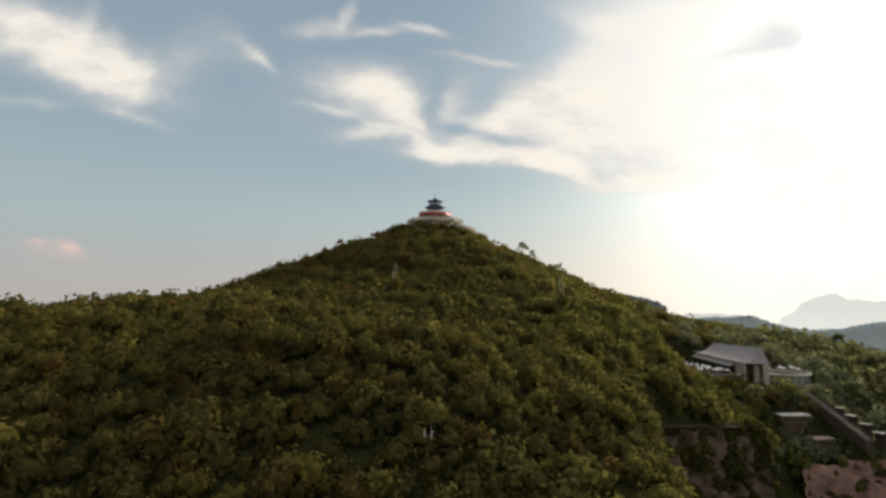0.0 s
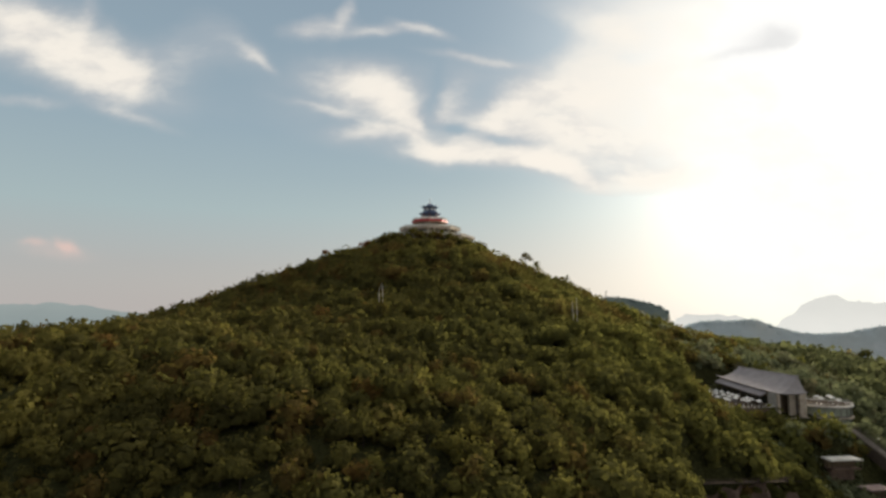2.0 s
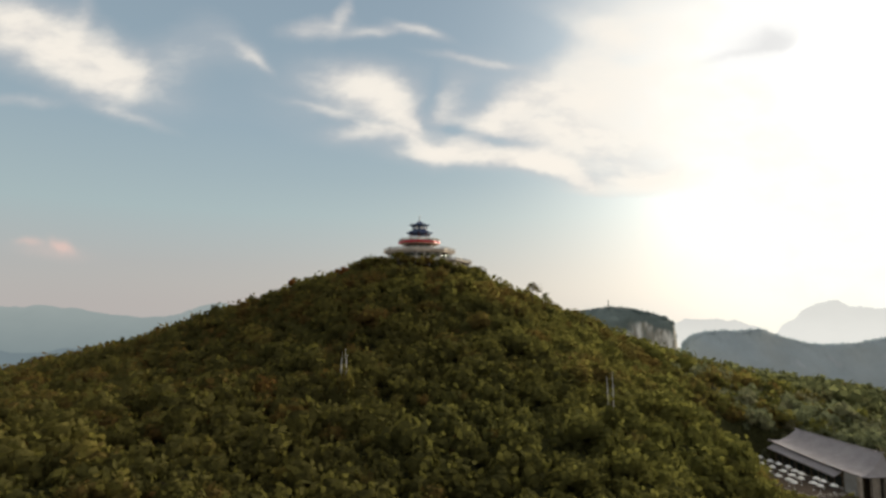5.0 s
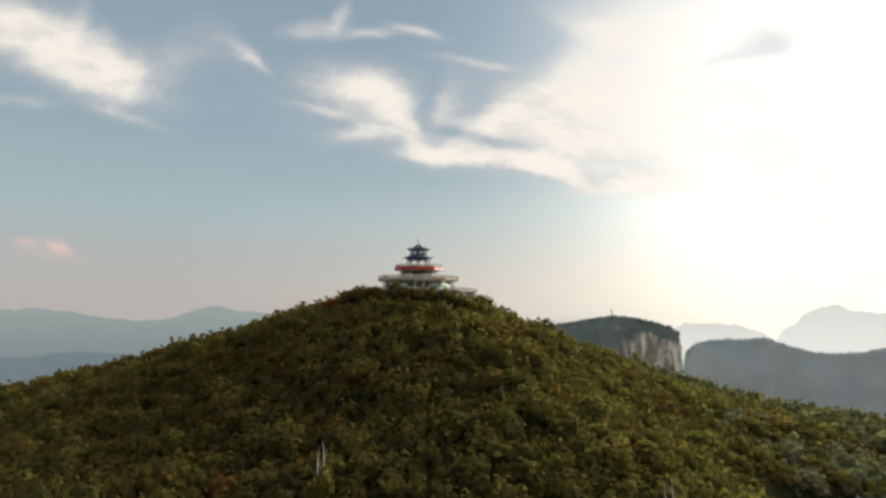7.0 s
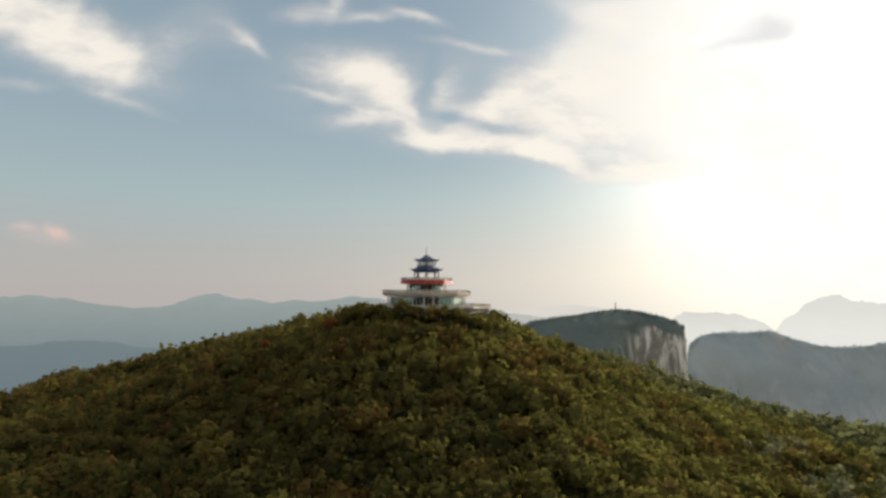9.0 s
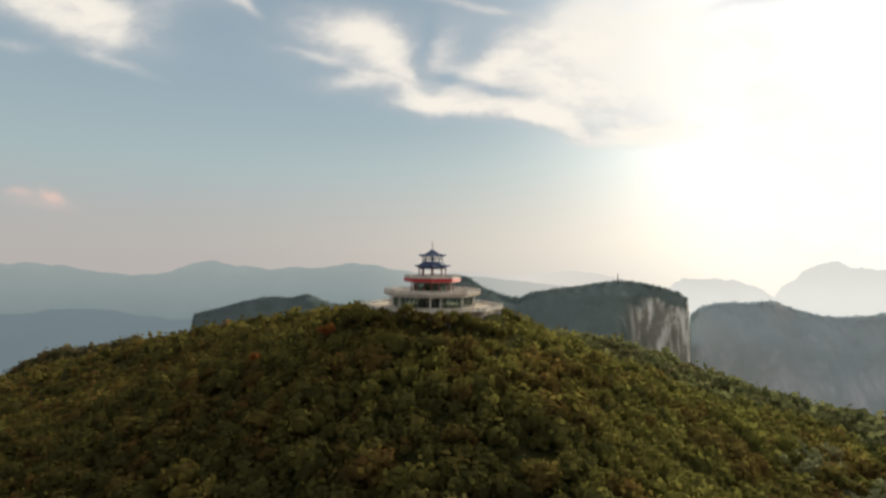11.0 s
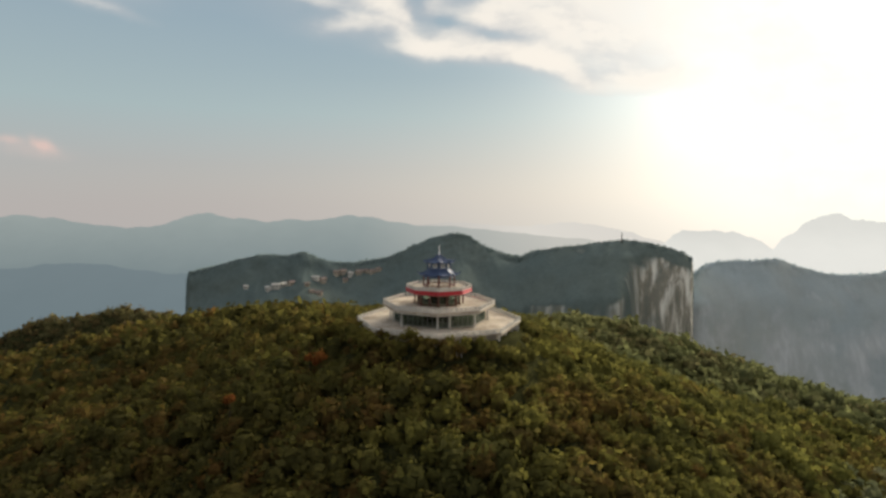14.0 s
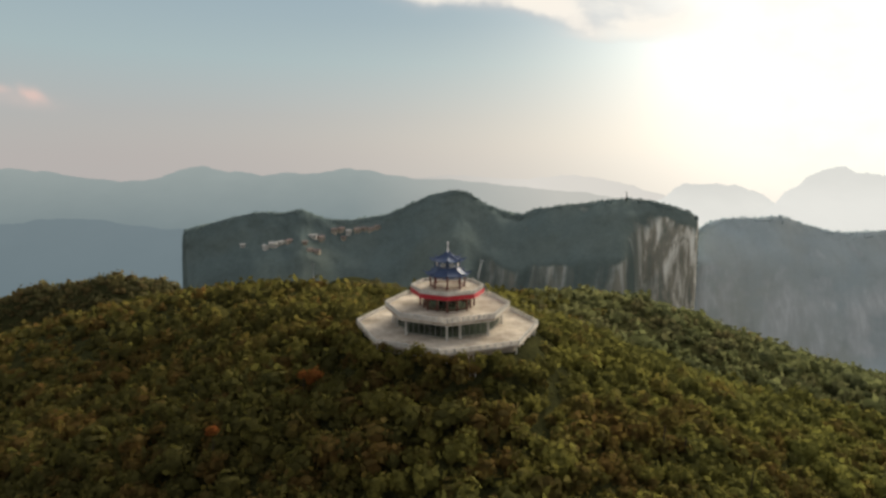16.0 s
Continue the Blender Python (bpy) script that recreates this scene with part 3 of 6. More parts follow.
PLATEAU = [(-600, 1500, -330), (-592, 1500, -120), (-582, 1500, 15), (-566, 1500, 30), (-532, 1498, 41), (-452, 1495, 64), (-386, 1492, 74), (-346, 1491, 71), (-307, 1489, 79),
           (-268, 1488, 66), (-229, 1486, 56), (-163, 1483, 59), (-98, 1480, 72), (-58, 1470, 90), (-6, 1450, 114), (44, 1430, 128), (74, 1415, 127),
           (103, 1392, 109), (136, 1365, 94), (173, 1332, 85), (208, 1300, 99), (256, 1267, 109), (309, 1227, 120), (351, 1196, 127), (396, 1178, 123),
           (431, 1163, 110), (455, 1153, 100), (463, 1150, 70), (468, 1150, -120), (474, 1150, -330)]
SLOPE_FRONT = dense([(-420, -330), (-300, -160), (-120, -30), (-50, -6), (0, 0), (15, -9), (42, -30), (84, -57), (150, -88), (232, -145), (250, -185), (300, -260), (420, -330)], 64)
CLIFF_FRONT = dense([(-420, -330), (-300, -190), (-120, -40), (-50, -8), (0, 0), (14, -7), (26, -18), (34, -45), (40, -100), (48, -160), (60, -215), (100, -270), (300, -350)], 64)


BAND_FRONT = dense([(-420, -330), (-300, -160), (-120, -30), (-50, -6), (0, 0), (22, -11), (60, -36), (105, -66), (140, -88), (150, -130), (160, -190), (220, -270), (420, -330)], 64)


def plateau_profile(s, p):
    w, v = float(step(342, 385, p[0])), float(step(60, 130, p[0]))
    return (SLOPE_FRONT * (1 - v) + BAND_FRONT * v) * (1 - w) + CLIFF_FRONT * w


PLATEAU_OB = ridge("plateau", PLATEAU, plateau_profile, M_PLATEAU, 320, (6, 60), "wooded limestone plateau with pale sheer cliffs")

RIGHT = [(560, 1380, -300), (566, 1380, -60), (572, 1380, 25), (583, 1380, 52), (606, 1380, 66), (656, 1380, 73), (718, 1380, 74), (762, 1380, 76), (820, 1380, 58), (872, 1380, 46),
         (923, 1380, 42), (996, 1380, 46), (1085, 1380, 62), (1226, 1380, 66), (1400, 1380, 90)]
RIGHT_FRONT = dense([(-420, -330), (-200, -100), (-60, -8), (0, 0), (14, -9), (40, -38), (70, -78), (95, -130), (120, -190), (150, -260), (300, -380)], 48)
FACING_OB = ridge("facing_mountain", RIGHT, lambda s, p: RIGHT_FRONT, M_RIGHT_HAZED, 200, (5, 90), "hazy wooded mountain with a grey cliff face")

FAR_PROFILE = dense([(-300, -260), (0, 0), (120, -60), (260, -140), (520, -330), (700, -420)], 22)


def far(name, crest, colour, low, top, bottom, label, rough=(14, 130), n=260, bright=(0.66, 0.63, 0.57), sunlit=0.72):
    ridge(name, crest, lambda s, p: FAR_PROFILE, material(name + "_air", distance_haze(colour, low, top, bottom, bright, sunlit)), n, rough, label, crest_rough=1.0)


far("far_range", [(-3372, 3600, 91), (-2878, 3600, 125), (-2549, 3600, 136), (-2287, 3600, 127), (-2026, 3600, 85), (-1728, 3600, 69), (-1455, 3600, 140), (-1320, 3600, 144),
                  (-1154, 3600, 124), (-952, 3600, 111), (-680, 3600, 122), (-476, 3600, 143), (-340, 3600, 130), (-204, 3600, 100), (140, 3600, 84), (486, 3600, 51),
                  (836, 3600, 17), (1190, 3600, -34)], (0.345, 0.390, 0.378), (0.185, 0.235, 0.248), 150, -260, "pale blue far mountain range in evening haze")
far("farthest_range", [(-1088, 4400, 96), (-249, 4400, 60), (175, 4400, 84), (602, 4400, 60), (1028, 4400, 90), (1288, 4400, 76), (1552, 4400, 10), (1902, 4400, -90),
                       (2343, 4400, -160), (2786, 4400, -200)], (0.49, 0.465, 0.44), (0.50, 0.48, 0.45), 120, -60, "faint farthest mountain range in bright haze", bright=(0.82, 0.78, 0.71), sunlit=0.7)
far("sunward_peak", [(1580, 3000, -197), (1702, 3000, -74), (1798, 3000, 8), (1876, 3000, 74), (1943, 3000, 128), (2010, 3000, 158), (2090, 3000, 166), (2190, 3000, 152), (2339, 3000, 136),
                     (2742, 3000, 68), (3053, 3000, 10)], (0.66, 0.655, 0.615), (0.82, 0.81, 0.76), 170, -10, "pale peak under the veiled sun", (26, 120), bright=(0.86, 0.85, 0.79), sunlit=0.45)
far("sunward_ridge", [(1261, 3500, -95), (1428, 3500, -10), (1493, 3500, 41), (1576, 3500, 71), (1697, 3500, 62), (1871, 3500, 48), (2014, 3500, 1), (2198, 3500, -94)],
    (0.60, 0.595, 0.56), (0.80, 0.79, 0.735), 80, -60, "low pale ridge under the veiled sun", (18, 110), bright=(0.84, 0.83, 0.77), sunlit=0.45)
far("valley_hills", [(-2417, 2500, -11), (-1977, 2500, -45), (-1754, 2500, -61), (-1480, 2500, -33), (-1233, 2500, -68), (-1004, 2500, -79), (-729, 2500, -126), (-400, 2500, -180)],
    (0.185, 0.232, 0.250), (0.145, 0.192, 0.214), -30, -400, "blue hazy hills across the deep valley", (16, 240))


# ---- forest ----
rng = np.random.default_rng(7)


def ball(faces=(0, 1, 2, 3, 4)):
    """A sphere of quads, open below: unit vertices and faces."""
    co, quads, seen = [], [], {}
    axes = [((0, 0, 1), (1, 0, 0), (0, 1, 0)), ((1, 0, 0), (0, 1, 0), (0, 0, 1)), ((-1, 0, 0), (0, -1, 0), (0, 0, 1)), ((0, 1, 0), (-1, 0, 0), (0, 0, 1)), ((0, -1, 0), (1, 0, 0), (0, 0, 1))]
    for f in faces:
        n, u, v = (np.array(k, float) for k in axes[f])
        ids = {}
        for i in range(3):
            for j in range(3):
                p = n + u * (i - 1) * 0.9 + v * (j - 1) * 0.9
                p /= np.linalg.norm(p)
                key = tuple(np.round(p, 3))
                if key not in seen:
                    seen[key] = len(co)
                    co.append(p)
                ids[i, j] = seen[key]
        for i in range(2):
            for j in range(2):
                quads.append([ids[i, j], ids[i + 1, j], ids[i + 1, j + 1], ids[i, j + 1]])
    return np.array(co), quads


BALL = ball()


def crown_template(cards, lobes, size, seed):
    """A crown about 1 wide and 1 high round the origin: rounded masses under leaf sprays; all faces are quads. Gives points, faces, normals."""
    r = np.random.default_rng(seed)
    centres, radii = [np.array((r.normal(0, 0.04), r.normal(0, 0.04), 0.13))], [r.uniform(0.25, 0.30)]
    turn = r.uniform(0, 6.28)
    for i in range(1, lobes):
        a = turn + 2.4 * i + r.normal(0, 0.25)
        d = 0.13 + 0.19 * math.sqrt(i / lobes) * r.uniform(0.8, 1.2)
        centres.append(np.array((d * math.cos(a), d * math.sin(a), 0.18 - 0.9 * d + r.normal(0, 0.10))))
        radii.append(r.uniform(0.14, 0.27))
    co, quads, nrm = [], [], []
    for c, rad in zip(centres, radii):
        base = len(co)
        for p in BALL[0]:
            bump = 0.74 * r.uniform(0.84, 1.12)
            co.append(c + rad * bump * p * np.array((1, 1, 0.9)))
            nrm.append(p + 0.35 * c / 0.3 + r.normal(0, 0.18, 3))
        quads += [[base + i for i in f] for f in BALL[1]]
    weight = np.array(radii) ** 2
    for _ in range(cards):
        k = r.choice(lobes, p=weight / weight.sum())
        d = r.normal(0, 1, 3)
        d[2] = abs(d[2]) - 0.3
        d /= np.linalg.norm(d)
        p = centres[k] + d * radii[k] * r.uniform(0.82, 1.24)
        n = d + r.normal(0, 0.5, 3)
        n /= np.linalg.norm(n)
        a = np.cross(n, r.normal(0, 1, 3))
        a /= np.linalg.norm(a)
        b = np.cross(n, a)
        s = size * r.uniform(0.6, 1.3)
        base = len(co)
        for u, v in ((-1.1, -0.3), (0.1, -0.8), (1.1, 0.2), (-0.1, 0.85)):
            co.append(p + s * (a * u * r.uniform(0.7, 1.2) + b * v * r.uniform(0.7, 1.2)) + n * s * r.uniform(-0.3, 0.3))
            nrm.append(d + 0.3 * centres[k] / 0.3 + 0.7 * n)
        quads.append([base, base + 1, base + 2, base + 3])
    nrm = np.array(nrm)
    return np.array(co), np.array(quads), nrm / np.linalg.norm(nrm, axis=1)[:, None]


def leaf_normals(ob, nrm):
    """Normals that follow the crown's masses, as a spray of leaves shades."""
    at = ob.data.attributes.new("custom_normal", "FLOAT_VECTOR", "POINT")
    at.data.foreach_set("vector", np.asarray(nrm, np.float32).ravel())


FRONT_CROWNS = [crown_template(220, 5, 0.044, 10 + i) for i in range(8)]
NEAR_CROWNS = [crown_template(92, 4, 0.062, 20 + i) for i in range(9)]
MID_CROWNS = [crown_template(54, 3, 0.086, 40 + i) for i in range(7)]
LOW_CROWNS = [crown_template(26, 1, 0.075, 150 + i) for i in range(5)]
FAR_CROWNS = [crown_template(16, 2, 0.11, 50 + i) for i in range(6)]


def clear_of_buildings(x, y):
    r = np.hypot(x - PEAK[0], y - PEAK[1])
    q = np.sqrt(((x - PAD[0]) / PAD[2]) ** 2 + ((y - PAD[1]) / PAD[3]) ** 2)
    c, s = math.cos(radians(8)), math.sin(radians(8))
    lx, ly = (x - 140.5) * c + (y - 273) * s, -(x - 140.5) * s + (y - 273) * c
    hall = ((lx > -33) & (lx < 12) & (ly > -22.5) & (ly < 24)) | ((lx > -10) & (lx < 12) & (ly > -37) & (ly < 0))
    deck = np.hypot(x - 159.0, y - 258.5) < 16
    deck |= (x > 146) & (x < 180) & (y > 236) & (y < 262)
    f = np.clip((234 - y) / 23, 0, 1)
    steps = (np.abs(x - 150 - 7.5 * f) < 4) & (y > 206) & (y < 240)
    steps |= (np.abs(x - 135.6) < 6.5) & (y > 212) & (y < 226) | (np.abs(x - 141.3) < 6) & (y > 206) & (y < 217)
    # the rock face under the walkway stays bare
    off, along = (x - 63) * 0.308 - (y - 181.5) * 0.951, (x - 63) * 0.951 + (y - 181.5) * 0.308
    face = (off > -1.5) & (off < 26) & (along > -4) & (along < 50) & (canopy(x, y) > 40)
    return (r > 28.6) & ~hall & ~deck & ~steps & ~face


def tint_at(x, y):
    """Slow drift of green, olive and autumn tones, plus light and shade, over the slope."""
    out = np.empty(len(x))
    for i in range(len(x)):
        a = noise.fractal(Vector((x[i] / 60, y[i] / 60, 0.3)), 1.0, 2.0, 3)
        b = noise.noise(Vector((x[i] / 14, y[i] / 14, 4.1)))
        out[i] = 0.39 + 0.36 * a + 0.18 * b
    # light and shade put into the tone: sunward slope lighter, left flank darker
    out += rng.normal(0, 0.065, len(x)) + 0.06 * step(60, 140, x) + 0.07 * step(10, 80, x) * step(170, 240, y) + (0.05 + 0.15 * step(200, 270, y)) * (step(-20, 60, x) - 0.5 * step(150, 230, x))
    out -= (0.32 - 0.22 * step(10, 70, x)) * step(365, 400, y) + 0.40 * (1 - step(-115, -15, x)) * step(170, 240, y) - 0.24 * (1 - step(-90, -35, x)) * (1 - step(115, 175, y))
    out -= 0.35 * np.exp(-((x + 18) ** 2 + (y - 160) ** 2) / 5200)
    out += 0.20 * np.exp(-((x - PEAK[0]) ** 2 + (y - PEAK[1] + 25) ** 2) / 2400)
    out -= 0.26 * step(-12, 8, x - 38 - 0.25 * (y - 98)) * (1 - step(180, 215, y)) * (1 - 0.6 * step(55, 70, x))
    for i in range(len(x)):
        if noise.fractal(Vector((x[i] / 20, y[i] / 20, 9.0)), 1.0, 2.0, 2) > 0.27:
            out[i] -= 0.24
    brown = rng.random(len(x)) < 0.13 + 0.34 * (1 - step(-150, 10, x)) * (0.25 + 0.75 * step(150, 235, y)) - 0.05 * step(0, 80, x) + 0.22 * np.exp(-((x + 35) ** 2 + (y - 308) ** 2) / 1500)
    out[brown] = rng.uniform(0.68, 0.86, brown.sum())
    dark = rng.random(len(x)) < 0.07
    out[dark] = rng.uniform(0.10, 0.18, dark.sum())
    autumn = rng.random(len(x)) < 0.016
    out[autumn] = rng.uniform(0.88, 1.0, autumn.sum())
    return np.clip(out, 0.10, 1.0)


def scatter(x0, x1, y0, y1, gap):
    gx, gy = np.meshgrid(np.arange(x0, x1, gap), np.arange(y0, y1, gap * 0.92))
    gx[1::2] += gap / 2
    x = (gx + rng.uniform(-0.36, 0.36, gx.shape) * gap).ravel()
    y = (gy + rng.uniform(-0.36, 0.36, gy.shape) * gap).ravel()
    ok = clear_of_buildings(x, y)
    return x[ok], y[ok]


def forest(name, x, y, crowns, width, label, rise=4.2, leaf=None):
    """One mesh of many crowns on the slope."""
    z = ground(x, y)
    n = len(x)
    w = width * np.clip(np.exp(rng.normal(0, 0.40, n)), 0.45, 2.0)
    r = np.hypot(x - PEAK[0], y - PEAK[1])
    w = np.where(r < 36, np.minimum(w, np.maximum(2.2, (r - 25.6) * 1.9)), w)
    top = rise + rng.normal(0, 1, n) * 0.19 * np.minimum(rise, 5.0) + (w - width) * 0.45 - 4.5 * np.exp(-((x - 19) ** 2 + (y - 342) ** 2) / 110)
    h = w * rng.uniform(0.85, 1.25, n)
    turn = rng.uniform(0, 2 * math.pi, n)
    pick = rng.integers(len(crowns), size=n)
    tint = tint_at(x, y)
    cos, quads, tints, nrms, base = [], [], [], [], 0
    for k, (co, q, nr) in enumerate(crowns):
        ids = np.nonzero(pick == k)[0]
        if not len(ids):
            continue
        ca, sa = np.cos(turn[ids])[:, None], np.sin(turn[ids])[:, None]
        px = (co[None, :, 0] * ca - co[None, :, 1] * sa) * w[ids][:, None] + x[ids][:, None]
        py = (co[None, :, 0] * sa + co[None, :, 1] * ca) * w[ids][:, None] + y[ids][:, None]
        pz = (co[None, :, 2] - 0.45) * h[ids][:, None] + (z + top)[ids][:, None]
        cos.append(np.stack([px, py, pz], -1).reshape(-1, 3))
        quads.append((q[None] + (base + np.arange(len(ids)) * len(co))[:, None, None]).reshape(-1, 4))
        tints.append(np.repeat(tint[ids], len(co)))
        nrms.append(np.stack([nr[None, :, 0] * ca - nr[None, :, 1] * sa, nr[None, :, 0] * sa + nr[None, :, 1] * ca, np.broadcast_to(nr[None, :, 2], (len(ids), len(nr)))], -1).reshape(-1, 3))
        base += len(ids) * len(co)
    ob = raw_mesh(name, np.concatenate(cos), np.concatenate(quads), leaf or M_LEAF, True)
    leaf_normals(ob, np.concatenate(nrms))
    at = ob.data.attributes.new("tint", "FLOAT", "POINT")
    at.data.foreach_set("value", np.concatenate(tints).astype(np.float32))
    return tagged(ob, label, "forest", kind="stuff")


def near_zone(x, y):
    return (y < 335) & (x > -130) & (x < 120)


def outer_zone(x, y):
    return (y > 430) | (x < -190) | (x > 190)


x, y = scatter(-330, 340, 55, 445, 4.85)
keep = (ground(x, y) > 12) & (np.abs(x) < 60 + y * 0.95) & ~outer_zone(x, y)
x, y = x[keep], y[keep]
gully = (x - 38 - 0.25 * (y - 98) > 20) & (y < 240)
nz = near_zone(x, y) & ~gully
pick = (np.abs(x) < 42) & (y > 100) & (y < 165) & (rng.random(len(x)) < 0.62)
SINGLE = [(float(a), float(b)) for a, b in zip(x[pick], y[pick])][:240]
x, y, nz = x[~pick], y[~pick], nz[~pick]
front = nz & (y < 152) & (x > -112) & (x < 62)
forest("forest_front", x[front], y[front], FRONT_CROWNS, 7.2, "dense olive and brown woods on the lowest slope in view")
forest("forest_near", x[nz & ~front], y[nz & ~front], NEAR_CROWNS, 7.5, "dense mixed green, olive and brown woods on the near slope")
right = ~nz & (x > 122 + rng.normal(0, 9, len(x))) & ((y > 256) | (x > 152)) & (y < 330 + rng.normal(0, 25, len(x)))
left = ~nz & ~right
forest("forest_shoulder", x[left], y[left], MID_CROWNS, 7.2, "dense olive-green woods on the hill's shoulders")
forest("forest_restaurant_knoll", x[right], y[right], MID_CROWNS, 6.5, "woods round the hillside restaurant, leaf colour paled for haze", leaf=M_LEAF_HAZED)
x, y = scatter(-140, 125, 60, 345, 9.0)
fx, fy = scatter(-95, 100, 205, 345, 5.0)
x, y = np.concatenate([x, fx]), np.concatenate([y, fy])
forest("undergrowth", x, y, LOW_CROWNS, 6.4, "dark young growth between the larger trees", np.where(y > 205, 3.0, 2.1))
x, y = scatter(40, 190, 130, 230, 2.6)
off, along = (x - 63) * 0.308 - (y - 181.5) * 0.951, (x - 63) * 0.951 + (y - 181.5) * 0.308
keep = (off > 1.0) & (off < 16) & (along > -10) & (rng.random(len(x)) < 0.30)
forest("forest_ledges", x[keep], y[keep], MID_CROWNS, 4.0, "shrubs and small trees clinging to the rock ledges")
x, y = np.meshgrid(np.arange(114, 182, 2.3), np.arange(198, 262, 2.2))
x, y = (x + rng.uniform(-0.8, 0.8, x.shape)).ravel(), (y + rng.uniform(-0.8, 0.8, y.shape)).ravel()
off = (x - 150 - 7.5 * np.clip((234 - y) / 23, 0, 1))
keep = ~clear_of_buildings(x, y) & (rng.random(len(x)) < 0.85) & (np.hypot(x - 159.0, y - 261.5) > 13) & (np.abs(off) > 2.4) & ((x > 152) | (y < 243))
x, y = x[keep], y[keep]
forest("shrubs_by_steps", x, y, MID_CROWNS, 4.6, "low shrubs round the steps and shelters, coloured pale for haze", 2.6 + 1.6 * (1 - step(213, 219, y)) - 0.8 * step(228, 236, y), leaf=M_LEAF_HAZED)
x, y = scatter(116, 156, 203, 234, 2.3)
keep = rng.random(len(x)) < 0.8
forest("slope_shrubs", x[keep], y[keep], MID_CROWNS, 4.2, "olive shrubs on the steep bank below the porch, paled for haze", 1.7, leaf=M_LEAF_HAZED)
# a fringe of young trees round the pagoda's terrace, open at one corner
a = np.concatenate([np.arange(0, 360, 4.6), np.arange(2, 360, 4.2), np.arange(1, 360, 4.4)])
d = np.repeat([28.3, 30.6, 33.2], [len(np.arange(0, 360, 4.6)), len(np.arange(2, 360, 4.2)), len(np.arange(1, 360, 4.4))]) + rng.uniform(-0.7, 0.7, len(a))
a = a + rng.uniform(-1.6, 1.6, len(a))
keep = np.abs((a + 12 + 180) % 360 - 180) > 8
a, d = np.radians(a[keep]), d[keep]
d = d * np.cos(np.pi / 8) / np.cos((a - radians(-92.5)) % (np.pi / 4) - np.pi / 8) * 1.03
x, y = PEAK[0] + d * np.cos(a), PEAK[1] + d * np.sin(a)
level = 148.9 + 0.9 * (y < PEAK[1] - 8) + 0.5 * step(10, 18, PEAK[0] - x) - 1.0 * step(6, 20, x - PEAK[0]) - 0.35 * (d - 28)
forest("terrace_edge_trees", x, y, MID_CROWNS, 3.9, "young olive-green trees crowding the terrace's foot", level - ground(x, y))
x, y = scatter(-420, 420, 55, 620, 7.6)
keep = (ground(x, y) > 5) & (np.abs(x) < 60 + y * 0.95) & outer_zone(x, y)
pale = keep & (x > np.where(y > 425, 40 + 0.2 * (y - 430), 150) + rng.normal(0, 14, len(x)))
forest("forest_back", x[keep & ~pale], y[keep & ~pale], FAR_CROWNS, 9.2, "green woods behind and beside the hilltop")
forest("forest_sunward", x[pale], y[pale], FAR_CROWNS, 9.2, "green woods on the slope beyond the restaurant, paled for haze", leaf=M_LEAF_FAR_HAZED)
x, y = scatter(-260, 320, -90, 180, 8.2)
keep = ((y < 54) | (ground(x, y) <= 12)) & (ground(x, y) > -70)
forest("forest_foot", x[keep], y[keep], LOW_CROWNS, 9.5, "olive-green woods at the foot of the slope")
x, y = scatter(-210, 60, 620, 1000, 10.0)
keep = ground(x, y) > -60
forest("forest_saddle", x[keep], y[keep], LOW_CROWNS, 12.5, "green-brown woods on the saddle below the plateau", leaf=M_LEAF_FAR_HAZED)
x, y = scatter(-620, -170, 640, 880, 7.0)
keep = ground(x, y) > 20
forest("forest_knoll", x[keep], y[keep], FAR_CROWNS, 9.5, "green woods on the low knoll beyond the shoulder, hazed in colour", leaf=M_LEAF_FAR_HAZED)


def tree_parts(root, height, width, crown_mesh, leaves, seed, limbs=5, bark=None):
    """A tapered trunk with limbs under a crown of leaf sprays."""
    r = random.Random(seed)
    bm = bmesh.new()
    lean = (r.uniform(-0.2, 0.2), r.uniform(-0.2, 0.2))
    add_tube(bm, [(0, 0, -0.5), (lean[0] * 0.4, lean[1] * 0.4, height * 0.35), (lean[0], lean[1], height * 0.8)], [0.16, 0.11, 0.04])
    for i in range(limbs):
        a = 2 * math.pi * i / limbs + r.uniform(-0.4, 0.4)
        z = height * r.uniform(0.3, 0.6)
        d = width * r.uniform(0.25, 0.38)
        add_tube(bm, [(lean[0] * 0.5, lean[1] * 0.5, z), (d * 0.6 * math.cos(a), d * 0.6 * math.sin(a), z + d * 0.45), (d * math.cos(a), d * math.sin(a), z + d * 0.7)], [0.07, 0.05, 0.02], 5)
    part("trunk", bm, bark or M_BARK, root, "forked grey-brown trunk")
    co, quads, nrm = crown_mesh
    crown = raw_mesh("crown", co * np.array((width, width, width * 1.05)) + np.array((0, 0, height - 0.5 * width)), quads, leaves, True)
    leaf_normals(crown, nrm)
    crown.parent = root
    return root


TREE_KINDS = []
for i in range(6):
    t = thing("tree", pose(0, 0, 0), "olive-green broadleaf tree with a lumpy crown among the woods", "tree", "trees of the near slope")
    tree_parts(t, 4.7 + 0.2 * i, 5.4 + 0.5 * (i % 4), crown_template(200, 9, 0.056, 70 + i), M_TREE, i)
    TREE_KINDS.append(t)
for n, (a, b) in enumerate(SINGLE):
    r = random.Random(500 + n)
    m = pose(a, b, float(ground(a, b)), r.uniform(-4, 4), r.uniform(-4, 4), r.uniform(0, 360))
    if n < 6:
        TREE_KINDS[n].matrix_basis = m
    else:
        k = copy_thing(TREE_KINDS[n % 6], m)
        s = r.uniform(0.78, 1.25)
        k.scale = (s, s, s * r.uniform(0.9, 1.1))


